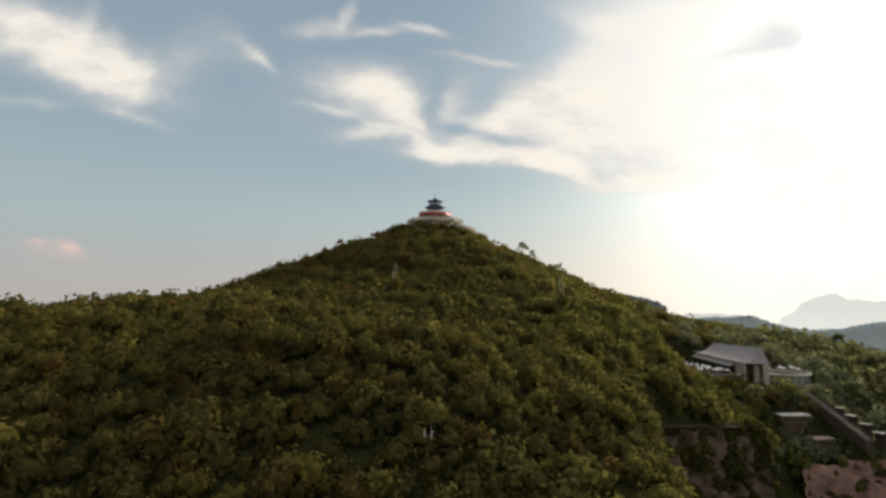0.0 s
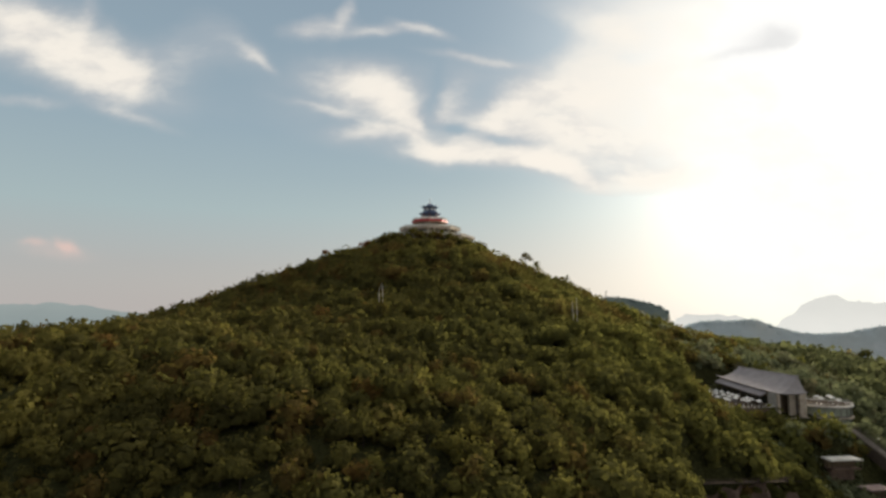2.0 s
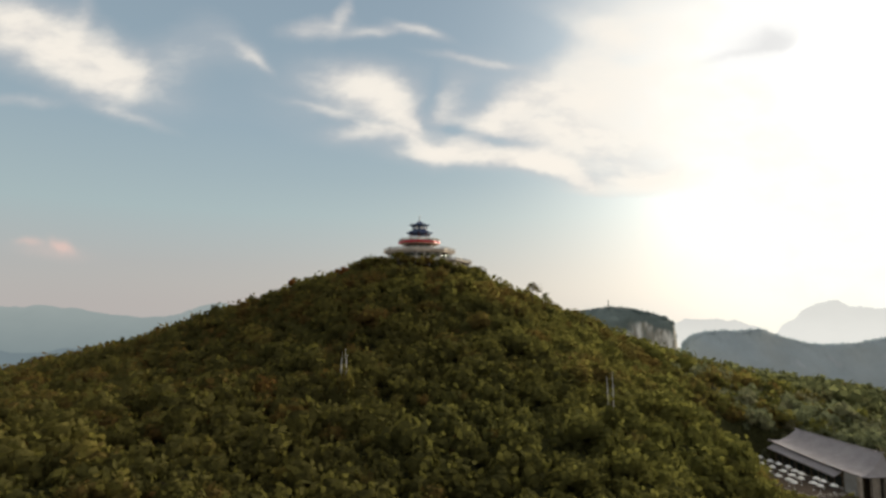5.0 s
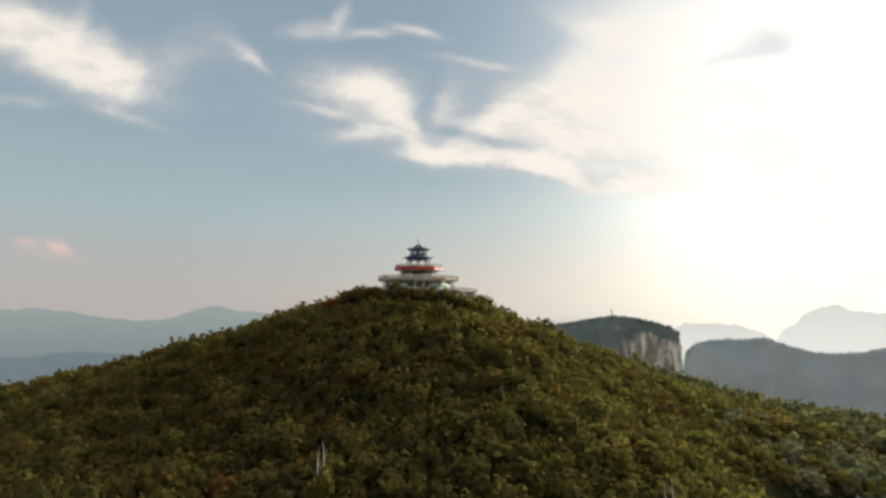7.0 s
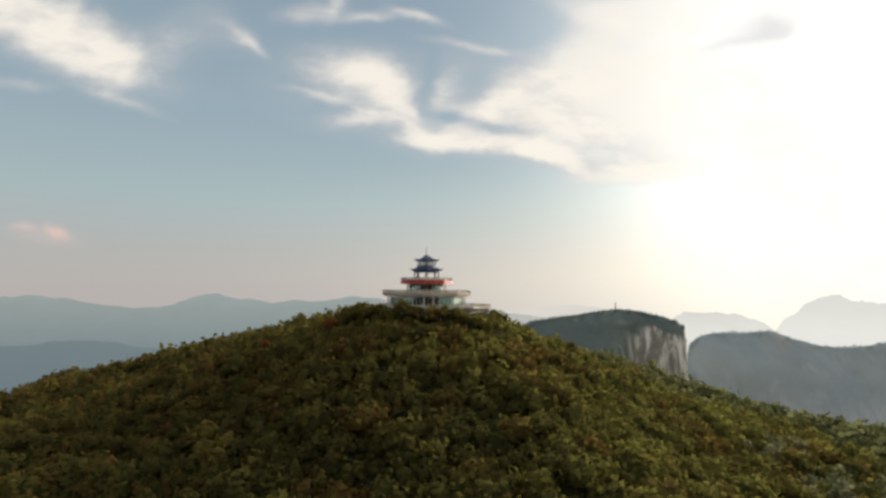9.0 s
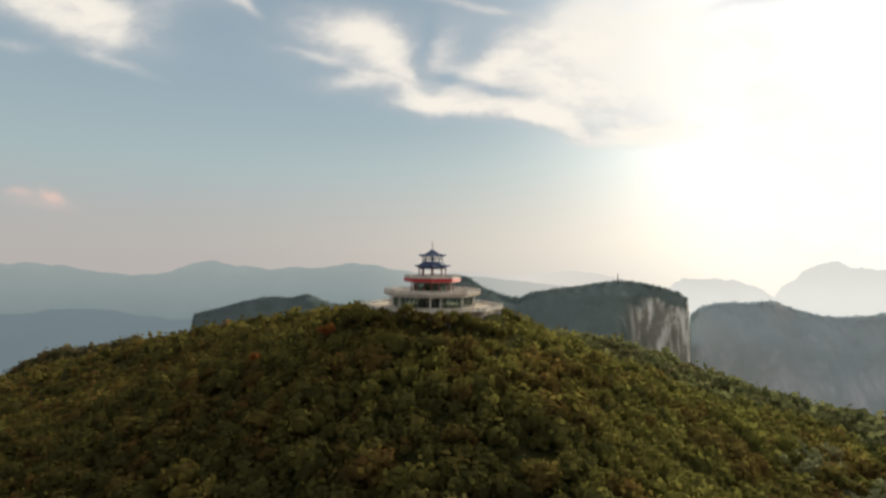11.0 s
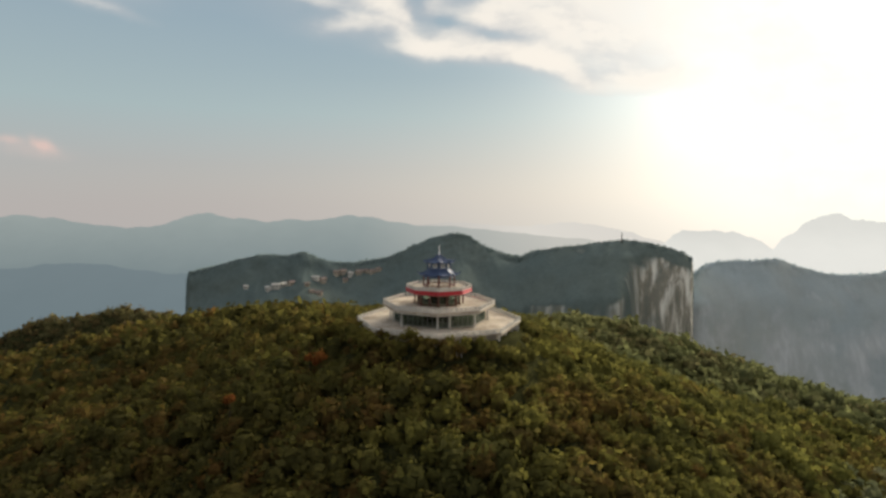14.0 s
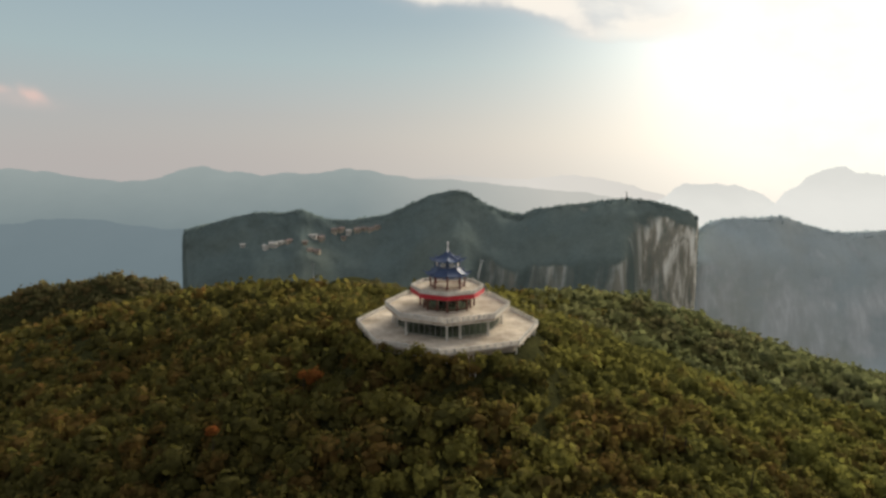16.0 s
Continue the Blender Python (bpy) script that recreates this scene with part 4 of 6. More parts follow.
def lone_tree(x, y, top, width, leaves, label, seed):
    g = float(ground(x, y))
    t = thing("tree", pose(x, y, g, 0, 0, seed * 47), label, "tree", "trees standing out of the woods")
    return tree_parts(t, top - g, width, crown_template(210, 10, 0.055, 300 + seed), leaves, seed + 60)


for n, (a, b, c, w) in enumerate([(-108.3, 186.9, 106.0, 5.0), (-100.4, 339.5, 129.3, 6.0), (-220.2, 517.9, 109.0, 9.0), (-106.1, 475.0, 136.0, 8.0),
                                  (275.4, 390.6, 83.5, 9.5), (258.2, 405.4, 84.0, 7.0), (-116.0, 336.5, 120.5, 5.0)]):
    lone_tree(a, b, c - 0.9, w, M_DARK_LEAF, "dark round-crowned tree standing above the ridge woods", n)
for n, (a, b, c, w) in enumerate([(-39.5, 333.5, 146.2, 5.2), (-42.5, 334.5, 144.8, 3.4), (-59.0, 317.0, 139.0, 3.6)]):
    lone_tree(a, b, c, w, M_RED_LEAF, "small tree in red autumn leaf among green woods", n + 20)


def bare_tree(x, y, top, seed, label):
    """Twin bleached stems over the canopy."""
    g = float(ground(x, y))
    t = thing("dead_tree", pose(x, y, g), label, "dead tree", "dead trees")
    r = random.Random(seed)
    h = top - g
    for sx, f in ((-0.55, 0.93), (0.55, 1.0)):
        bm = bmesh.new()
        p = [(sx * 0.2, 0, -0.4), (sx * 0.8, r.uniform(-0.3, 0.3), h * 0.4), (sx * 1.1, r.uniform(-0.3, 0.3), h * 0.75), (sx * 1.0 + r.uniform(-0.3, 0.3), 0, h * f)]
        add_tube(bm, p, [0.18, 0.15, 0.13, 0.07])
        for k in range(4):
            z = h * r.uniform(0.5, 0.9)
            a = r.uniform(0, 6.28)
            add_tube(bm, [(sx * 1.0, 0, z), (sx * 1.0 + 0.6 * math.cos(a), 0.6 * math.sin(a), z + 0.5)], [0.06, 0.03], 5)
        part("stem", bm, M_DEAD, t)
    bm = bmesh.new()
    add_tube(bm, [(0, 0, -0.5), (0.1, 0, h * 0.3), (0.0, 0, h * 0.62)], [0.5, 0.42, 0.3], 8)
    co, quads, nrm = crown_template(150, 8, 0.085, seed + 90)
    part("bole", bm, M_BARK, t, "ivy-dark lower bole")
    crown = raw_mesh("undergrowth", co * np.array((5.0, 5.0, h * 0.75)) + np.array((0, 0, h * 0.34)), quads, M_TREE, False)
    crown.parent = t
    return t


bare_tree(-18.5, 212.1, 116.6, 1, "two bleached bare stems standing above the canopy")
bare_tree(44.0, 205.8, 111.9, 2, "two bleached bare stems standing above olive trees")
bare_tree(-2.6, 99.5, 79.0, 3, "two pale dead stems low on the near slope")


def umbrella_pine(x, y, top, seed, label, tiers=3, spread=3.4):
    """A wind-flattened pine: bare bole, crown in level plates."""
    g = float(ground(x, y))
    h = top - g
    t = thing("pine_tree", pose(x, y, g), label, "pine tree", "ridge pines")
    r = random.Random(seed)
    bm = bmesh.new()
    add_tube(bm, [(0, 0, -0.5), (0.2, 0, h * 0.5), (0.5, 0.1, h * 0.95)], [0.24, 0.17, 0.06])
    for k in range(tiers * 3):
        z = h * (0.6 + 0.36 * k / (tiers * 3))
        a = r.uniform(0, 6.28)
        d = spread * r.uniform(0.5, 0.9)
        add_tube(bm, [(0.3, 0, z), (0.3 + d * math.cos(a), d * math.sin(a), z + 0.35)], [0.07, 0.02], 5)
    part("trunk", bm, M_BARK, t, "bare leaning bole")
    co, quads = [], []
    q = np.random.default_rng(seed)
    for k in range(tiers * 3):
        # tufts at the limbs' ends, flatter and smaller to the top
        f = k / (tiers * 3 - 1)
        a, d = 2.4 * k + q.normal(0, 0.4), spread * (0.75 - 0.6 * f) * q.uniform(0.5, 1.1)
        c = np.array((0.3 + d * math.cos(a), d * math.sin(a), h * (0.70 + 0.27 * f)))
        w = spread * q.uniform(0.26, 0.44)
        for _ in range(int(22 * w * w) + 26):
            p = c + q.normal(0, 0.42, 3) * np.array((w, w, 0.45 * w))
            u, v = q.normal(0, 1, 3) * (1, 1, 0.5), q.normal(0, 1, 3) * (1, 1, 0.6)
            u, v = 0.36 * u / np.linalg.norm(u), 0.26 * v / np.linalg.norm(v)
            n = len(co)
            co += [p - u, p - v, p + u, p + v]
            quads.append((n, n + 1, n + 2, n + 3))
    crown = raw_mesh("crown", np.array(co), np.array(quads), M_TREE, False)
    crown.parent = t
    return t


umbrella_pine(46.6, 325.6, 137.6, 11, "dark flat-topped pine leaning out over the ridge", 3, 4.6)
umbrella_pine(68.2, 323.3, 125.4, 12, "thin pine with a small tufted crown on the ridge", 2, 2.3)
umbrella_pine(52.5, 326.5, 133.0, 13, "ragged ridge pine above green woods", 3, 3.0)


# ---- the pagoda ----
def corner(r, i, half=0.0):
    a = math.pi / 4 * (i + half)
    return Vector((r * math.cos(a), r * math.sin(a), 0))


def octagon_slab(bm, r0, z0, z1, r1=None, lip=0.0):
    """An eight-sided slab, bevelled at its rim."""
    r1 = r1 or r0
    b = min(0.06, (z1 - z0) * 0.2)
    add_lathe(bm, [(r0 - b, z0), (r0, z0 + b), (r1, z1 - b), (r1 - b, z1)], 8)


def octagon_ring(bm, r_out, r_in, z0, z1):
    rings = []
    for r, z in ((r_out, z0), (r_out, z1), (r_in, z1), (r_in, z0)):
        rings.append([bm.verts.new(corner(r, i) + Vector((0, 0, z))) for i in range(8)])
    for a, b in zip(rings, rings[1:] + rings[:1]):
        for i in range(8):
            bm.faces.new((a[i], a[(i + 1) % 8], b[(i + 1) % 8], b[i]))


def side_frame(r, i):
    """The frame of side i of an octagon of circumradius r: x along the side, y outward."""
    a, b = corner(r, i), corner(r, i + 1)
    mid = (a + b) / 2
    u = (b - a).normalized()
    v = mid.normalized()
    return Matrix(((u.x, v.x, 0, mid.x), (u.y, v.y, 0, mid.y), (0, 0, 1, 0), (0, 0, 0, 1))), (b - a).length


def balustrade(parent, r, z, h, mat, bays):
    """Eight runs of parapet: panel, plinth, rail, posts."""
    mesh = None
    post = None
    for i in range(8):
        m, length = side_frame(r, i)
        if mesh is None:
            bm = bmesh.new()
            add_box(bm, -length / 2, -0.16, 0, length / 2, 0.10, 0.22)
            add_box(bm, -length / 2, -0.16, h - 0.16, length / 2, 0.12, h)
            step_x = length / bays
            for k in range(bays):
                x0 = -length / 2 + k * step_x
                n = max(4, int((step_x - 0.3) / 0.30))
                for q in range(n):
                    xq = x0 + 0.15 + (step_x - 0.3) * (q + 0.5) / n
                    add_box(bm, xq - 0.06, -0.07, 0.20, xq + 0.06, 0.03, h - 0.15)
            ob = part("parapet", bm, mat, parent)
            mesh = ob.data
            bm = bmesh.new()
            add_box(bm, -0.15, -0.17, 0, 0.15, 0.14, h + 0.10)
            add_lathe(bm, [(0.10, h + 0.09), (0.14, h + 0.18), (0.05, h + 0.30)], 6)
            post = part("post", bm, mat, ob)
            ob.matrix_basis = m @ Matrix.Translation((0, 0, z))
            first = True
        else:
            ob = new("parapet", mesh)
            ob.parent = parent
            ob.matrix_basis = m @ Matrix.Translation((0, 0, z))
            first = False
        for k in range(bays):
            x0 = -length / 2 + k * length / bays
            if first and k == 0:
                post.matrix_basis = Matrix.Translation((x0, 0, 0))
                continue
            p = new("post", post.data)
            p.parent = ob
            p.matrix_basis = Matrix.Translation((x0, 0, 0))


def column(parent, mesh, p):
    ob = new("column", mesh)
    ob.parent = parent
    ob.matrix_basis = Matrix.Translation(p)
    return ob


def column_mesh(r, z0, z1, mat, n=12):
    bm = bmesh.new()
    add_lathe(bm, [(r * 1.35, z0), (r * 1.35, z0 + 0.18), (r, z0 + 0.26), (r * 0.94, z1 - 0.3), (r * 1.25, z1 - 0.15), (r * 1.25, z1)], n)
    me = bpy.data.meshes.new("column")
    bm.normal_update()
    bm.to_mesh(me)
    bm.free()
    me.materials.append(mat)
    return me


def curved_roof(bm, eave, top, z_eave, z_top, lift, thick=0.22):
    """An eight-sided tiled roof: hollow slopes, hips, lifted corners."""
    n_a, n_r = 96, 14
    rings = []
    for j in range(n_r + 1):
        f = j / n_r
        ring = []
        for i in range(n_a):
            a = 2 * math.pi * i / n_a
            local = (a % (math.pi / 4)) - math.pi / 8
            flat = math.cos(math.pi / 8) / math.cos(local)
            point = (abs(local) / (math.pi / 8)) ** 4
            r = (top + (eave - top) * f) * flat * (1 + 0.05 * point * f ** 3)
            z = z_top + (z_eave - z_top) * (1 - (1 - f) ** 1.75) + lift * point * f ** 4
            z += 0.045 * (1 if i % 2 else -1) * min(1, f * 3)
            ring.append(bm.verts.new((r * math.cos(a), r * math.sin(a), z)))
        rings.append(ring)
    under = []
    for v in rings[-1]:
        under.append(bm.verts.new((v.co.x * 0.99, v.co.y * 0.99, v.co.z - thick)))
    rings.append(under)
    rings.append([bm.verts.new((v.co.x * 0.72, v.co.y * 0.72, z_eave + 0.12)) for v in under])
    for a, b in zip(rings, rings[1:]):
        for i in range(n_a):
            bm.faces.new((a[i], b[i], b[(i + 1) % n_a], a[(i + 1) % n_a]))
    bm.faces.new(rings[0])
    bm.faces.new(rings[-1][::-1])


def hip(bm, eave, top, z_eave, z_top, lift):
    pts, rad = [], []
    for j in range(9):
        f = j / 8
        r = (top + (eave - top) * f) * (1 + 0.05 * f ** 3) * 1.0
        pts.append((r, 0, z_top + (z_eave - z_top) * (1 - (1 - f) ** 1.75) + lift * f ** 4 + 0.08))
        rad.append(0.13)
    pts.append((eave * 1.09, 0, z_eave + lift + 0.38))
    rad.append(0.06)
    add_tube(bm, pts, rad, 6)


def roof(parent, name, eave, top, z_eave, z_top, lift, label):
    bm = bmesh.new()
    curved_roof(bm, eave, top, z_eave, z_top, lift)
    ob = part(name, bm, M_BLUE, parent, label)
    bm = bmesh.new()
    hip(bm, eave, top, z_eave, z_top, lift)
    first = part("hip_ridge", bm, M_BLUE, ob)
    for i in range(1, 8):
        k = new("hip_ridge", first.data)
        k.parent = ob
        k.matrix_basis = pose(0, 0, 0, 0, 0, 45 * i)
    return ob


def pagoda():
    t = thing("pagoda", pose(PEAK[0], PEAK[1], 149.2, 0, 0, -92.5), "octagonal hilltop pagoda with three pale terraces and blue double roof", "pagoda")
    # lower terrace on its podium
    bm = bmesh.new()
    octagon_slab(bm, 25.2, -8.0, -0.55, 25.0)
    part("podium", bm, M_CONCRETE, t, "stained concrete podium wall")
    bm = bmesh.new()
    octagon_slab(bm, 27.0, -0.55, 0.0)
    deck = part("lower_terrace", bm, M_CONCRETE, t, "pale worn concrete terrace")
    balustrade(deck, 26.7, 0.0, 1.1, M_WHITE, 9)
    bm = bmesh.new()
    add_box(bm, 22.5, -2.6, -8.0, 25.4, 2.6, -0.55, Matrix.Rotation(math.pi / 2, 4, "Z"))
    add_box(bm, 25.4, -2.6, -8.0, 25.6, -2.1, -0.55, Matrix.Rotation(math.pi / 2, 4, "Z"))
    add_box(bm, 25.4, 2.1, -8.0, 25.6, 2.6, -0.55, Matrix.Rotation(math.pi / 2, 4, "Z"))
    part("corner_tower", bm, M_WHITE, t, "white wall under the terrace's corner")
    post = column_mesh(0.22, -7.5, -0.5, M_WHITE, 8)
    for i in range(8):
        column(deck, post, corner(26.0, i))
        for h in (0.33, 0.67):
            column(deck, post, corner(26.0, i).lerp(corner(26.0, i + 1), h))
    # ground storey: glazing behind white columns
    bm = bmesh.new()
    octagon_slab(bm, 5.2, 0.0, 4.75)
    octagon_ring(bm, 14.9, 14.5, 4.1, 4.75)
    body = part("ground_storey", bm, M_BROWN, t, "glazed ground storey round a brown core")
    pier = column_mesh(0.30, 0.0, 4.75, M_WHITE)
    pane = mull = None
    for i in range(8):
        column(body, pier, corner(16.0, i))
        if i % 2 == 0:
            column(body, pier, corner(16.0, i).lerp(corner(16.0, i + 1), 0.32))
        m, length = side_frame(15.2, i)
        cells = 7
        w = length / cells
        for k in range(cells):
            x0 = -length / 2 + (k + 0.5) * w
            if pane is None:
                bm = bmesh.new()
                add_box(bm, -w / 2 + 0.08, -0.03, 0.55, w / 2 - 0.08, 0.03, 3.7)
                pane = part("pane", bm, M_CLEAR, body, "clear glass pane")
                ob = pane
                bm = bmesh.new()
                add_box(bm, -0.05, -0.06, 0.0, 0.05, 0.08, 4.7)
                add_box(bm, 0.07, -0.04, 3.72, w - 0.07, 0.08, 3.90)
                add_box(bm, 0.07, -0.04, 0.36, w - 0.07, 0.08, 0.52)
                mull = part("mullion", bm, M_FRAME, body)
                mu = mull
            else:
                ob, mu = new("pane", pane.data), new("mullion", mull.data)
                ob.parent = mu.parent = body
            ob.matrix_basis = m @ Matrix.Translation((x0, 0, 0))
            mu.matrix_basis = m @ Matrix.Translation((x0 - w / 2, 0.02, 0))
    # middle terrace
    bm = bmesh.new()
    octagon_slab(bm, 18.5, 4.75, 5.45)
    deck = part("middle_terrace", bm, M_CONCRETE, t, "pale concrete middle terrace")
    balustrade(deck, 18.25, 5.45, 1.25, M_WHITE, 9)
    bm = bmesh.new()
    octagon_ring(bm, 17.6, 17.1, 4.3, 4.75)
    part("edge_beam", bm, M_WHITE, deck)
    # second storey
    bm = bmesh.new()
    octagon_slab(bm, 2.6, 5.4, 9.3)
    octagon_ring(bm, 7.0, 6.7, 8.7, 9.3)
    octagon_ring(bm, 7.0, 6.7, 5.4, 6.0)
    body = part("second_storey", bm, M_BROWN, t, "open second storey round a brown timber core")
    pier = column_mesh(0.26, 5.4, 9.3, M_OXIDE)
    frame_mesh = None
    for i in range(8):
        column(body, pier, corner(7.9, i))
        column(body, pier, corner(7.9, i).lerp(corner(7.9, i + 1), 0.5))
        m, length = side_frame(7.1, i)
        if frame_mesh is None:
            bm = bmesh.new()
            for x0 in (-length / 2 + 0.2, 0.15):
                add_box(bm, x0, -0.02, 6.2, x0 + length / 2 - 0.35, 0.05, 8.6)
            frame_mesh = part("window", bm, M_CLEAR, body, "clear paired window")
            ob = frame_mesh
        else:
            ob = new("window", frame_mesh.data)
            ob.parent = body
        ob.matrix_basis = m
    # red terrace
    bm = bmesh.new()
    octagon_slab(bm, 10.3, 9.3, 9.5)
    deck = part("upper_terrace", bm, M_CONCRETE, t, "pale upper terrace floor")
    bm = bmesh.new()
    octagon_slab(bm, 10.35, 9.5, 10.9)
    part("terrace_floor", bm, M_CONCRETE, deck)
    for i in range(8):
        m, length = side_frame(10.8, i)
        bm = bmesh.new()
        add_box(bm, -length / 2, -0.40, 9.55, length / 2, 0.0, 10.65)
        add_box(bm, -length / 2, -0.02, 10.45, length / 2, 0.07, 10.68)
        add_box(bm, -length / 2, -0.02, 9.5, length / 2, 0.07, 9.7)
        f = part("fascia", bm, M_RED, deck, "bright red painted fascia")
        f.matrix_basis = m
    balustrade(deck, 10.55, 10.78, 1.0, M_WHITE, 6)
    # pavilion
    bm = bmesh.new()
    octagon_slab(bm, 5.6, 10.9, 11.2)
    base = part("pavilion_base", bm, M_CONCRETE, t)
    pier = column_mesh(0.25, 11.2, 15.0, M_OXIDE)
    for i in range(8):
        column(base, pier, corner(5.0, i))
        m, length = side_frame(5.0, i)
        bm = bmesh.new()
        add_box(bm, -length / 2, -0.18, 11.65, length / 2, 0.18, 11.78)
        for k in range(7):
            x0 = -length / 2 + (k + 0.5) * length / 7
            add_box(bm, x0 - 0.05, -0.05, 11.2, x0 + 0.05, 0.05, 11.65)
        b = part("bench_rail", bm, M_OXIDE, base)
        b.matrix_basis = m
        bm = bmesh.new()
        add_box(bm, -length / 2, -0.14, 14.45, length / 2, 0.14, 15.0)
        add_box(bm, -length / 2, -0.10, 14.05, length / 2, 0.10, 14.2)
        for k in range(9):
            x0 = -length / 2 + (k + 0.5) * length / 9
            add_box(bm, x0 - 0.04, -0.04, 14.2, x0 + 0.04, 0.04, 14.45)
        b = part("lintel", bm, M_BLUE, base, "blue painted lintel")
        b.matrix_basis = m
    roof(t, "lower_roof", 6.5, 3.6, 15.05, 16.8, 0.55, "blue glazed tiled lower roof")
    bm = bmesh.new()
    octagon_slab(bm, 3.6, 16.4, 17.0)
    octagon_ring(bm, 3.6, 3.3, 18.9, 19.4)
    octagon_slab(bm, 0.5, 17.0, 19.4)
    drum = part("lantern_storey", bm, M_BLUE, t, "blue lantern storey")
    pier = column_mesh(0.20, 16.9, 19.3, M_BLUE, 8)
    panel = None
    for i in range(8):
        column(drum, pier, corner(3.65, i))
        m, length = side_frame(3.52, i)
        if panel is None:
            bm = bmesh.new()
            add_lathe(bm, [(0.55, 0.0), (0.55, 0.06), (0.47, 0.08)], 16, Matrix.Translation((0, 0.0, 17.95)) @ Matrix.Rotation(-math.pi / 2, 4, "X") @ Matrix.Diagonal((1.35, 1.0, 1.0, 1.0)))
            panel = part("roundel", bm, M_WHITE, drum, "white oval panel")
            ob = panel
        else:
            ob = new("roundel", panel.data)
            ob.parent = drum
        ob.matrix_basis = m
    top = roof(t, "upper_roof", 4.95, 0.25, 19.1, 21.5, 0.5, "blue glazed tiled upper roof")
    bm = bmesh.new()
    add_lathe(bm, [(0.46, 21.2), (0.48, 21.5), (0.24, 21.7), (0.34, 21.9), (0.34, 22.1), (0.19, 22.3), (0.17, 23.6), (0.28, 23.8), (0.26, 24.05), (0.06, 24.5)], 12)
    part("finial", bm, M_CANVAS, top, "pale metal finial")


pagoda()


def stair_rail(x, y, label):
    """The thin pale posts of the steps below the terrace."""
    g = float(ground(x, y))
    t = thing("stairway", pose(x, y, g, 0, 0, 4), label, "stairs")
    for k in range(12):
        bm = bmesh.new()
        add_box(bm, -0.6, -k * 0.32 - 0.32, 2.9 - k * 0.36, 0.6, -k * 0.32, 3.05 - k * 0.36)
        part("tread", bm, M_STONE, t)
    for sx in (-0.65, 0.65):
        bm = bmesh.new()
        add_tube(bm, [(sx, 0, 4.0), (sx, -3.9, -0.3)], [0.05, 0.05], 6)
        part("handrail", bm, M_STEP, t)
        for k in range(5):
            bm = bmesh.new()
            add_box(bm, sx - 0.05, -k * 0.9 - 0.05, -1.5, sx + 0.05, -k * 0.9 + 0.05, 4.0 - k * 0.98)
            part("post", bm, M_WHITE, t)


stair_rail(-0.5, 331.0, "pale narrow steps with posts below the terrace")


# ---- the restaurant ----
R0 = pose(140.5, 273.0, 66.0, 0, 0, 8)


def hipped(bm, hx, hy, z0, z1, ridge_y, sag=0.28, n=10, lift=0.5, eave_x=0.0, ridge_x=0.0, far_rise=0.0):
    """A hipped roof with hollow slopes and lifted corners, its eaves climbing with the hillside."""
    rings = []
    for j in range(n + 1):
        f = j / n
        w = 1 - f
        drop = w ** (1 + sag * 2)
        z = z1 + (z0 - z1) * (1 - (1 - w) ** (1 + sag * 2.2))
        x, y = hx * w + 0.12 * f, hy * w + ridge_y * f
        ring = []
        for sx, sy in ((-1, -1), (1, -1), (1, 1), (-1, 1)):
            ring.append(((sx * x + eave_x * w + ridge_x * f, sy * y, z + lift * w ** 6 + far_rise * w ** 1.5 * (sy > 0)), sx, sy))
        full = []
        for k in range(4):
            a, b = ring[k][0], ring[(k + 1) % 4][0]
            for q in range(6):
                g = q / 6
                dip = lift * w ** 6 * (1 - abs(2 * g - 1) ** 3)
                full.append(bm.verts.new((a[0] + (b[0] - a[0]) * g, a[1] + (b[1] - a[1]) * g, a[2] + (b[2] - a[2]) * g - dip)))
        rings.append(full)
    base = [bm.verts.new((v.co.x * 0.985, v.co.y * 0.99, v.co.z - 0.35)) for v in rings[0]]
    rings.insert(0, base)
    for a, b in zip(rings, rings[1:]):
        for i in range(len(a)):
            bm.faces.new((a[i], a[(i + 1) % len(a)], b[(i + 1) % len(a)], b[i]))
    bm.faces.new(rings[0][::-1])
    bm.faces.new(rings[-1])


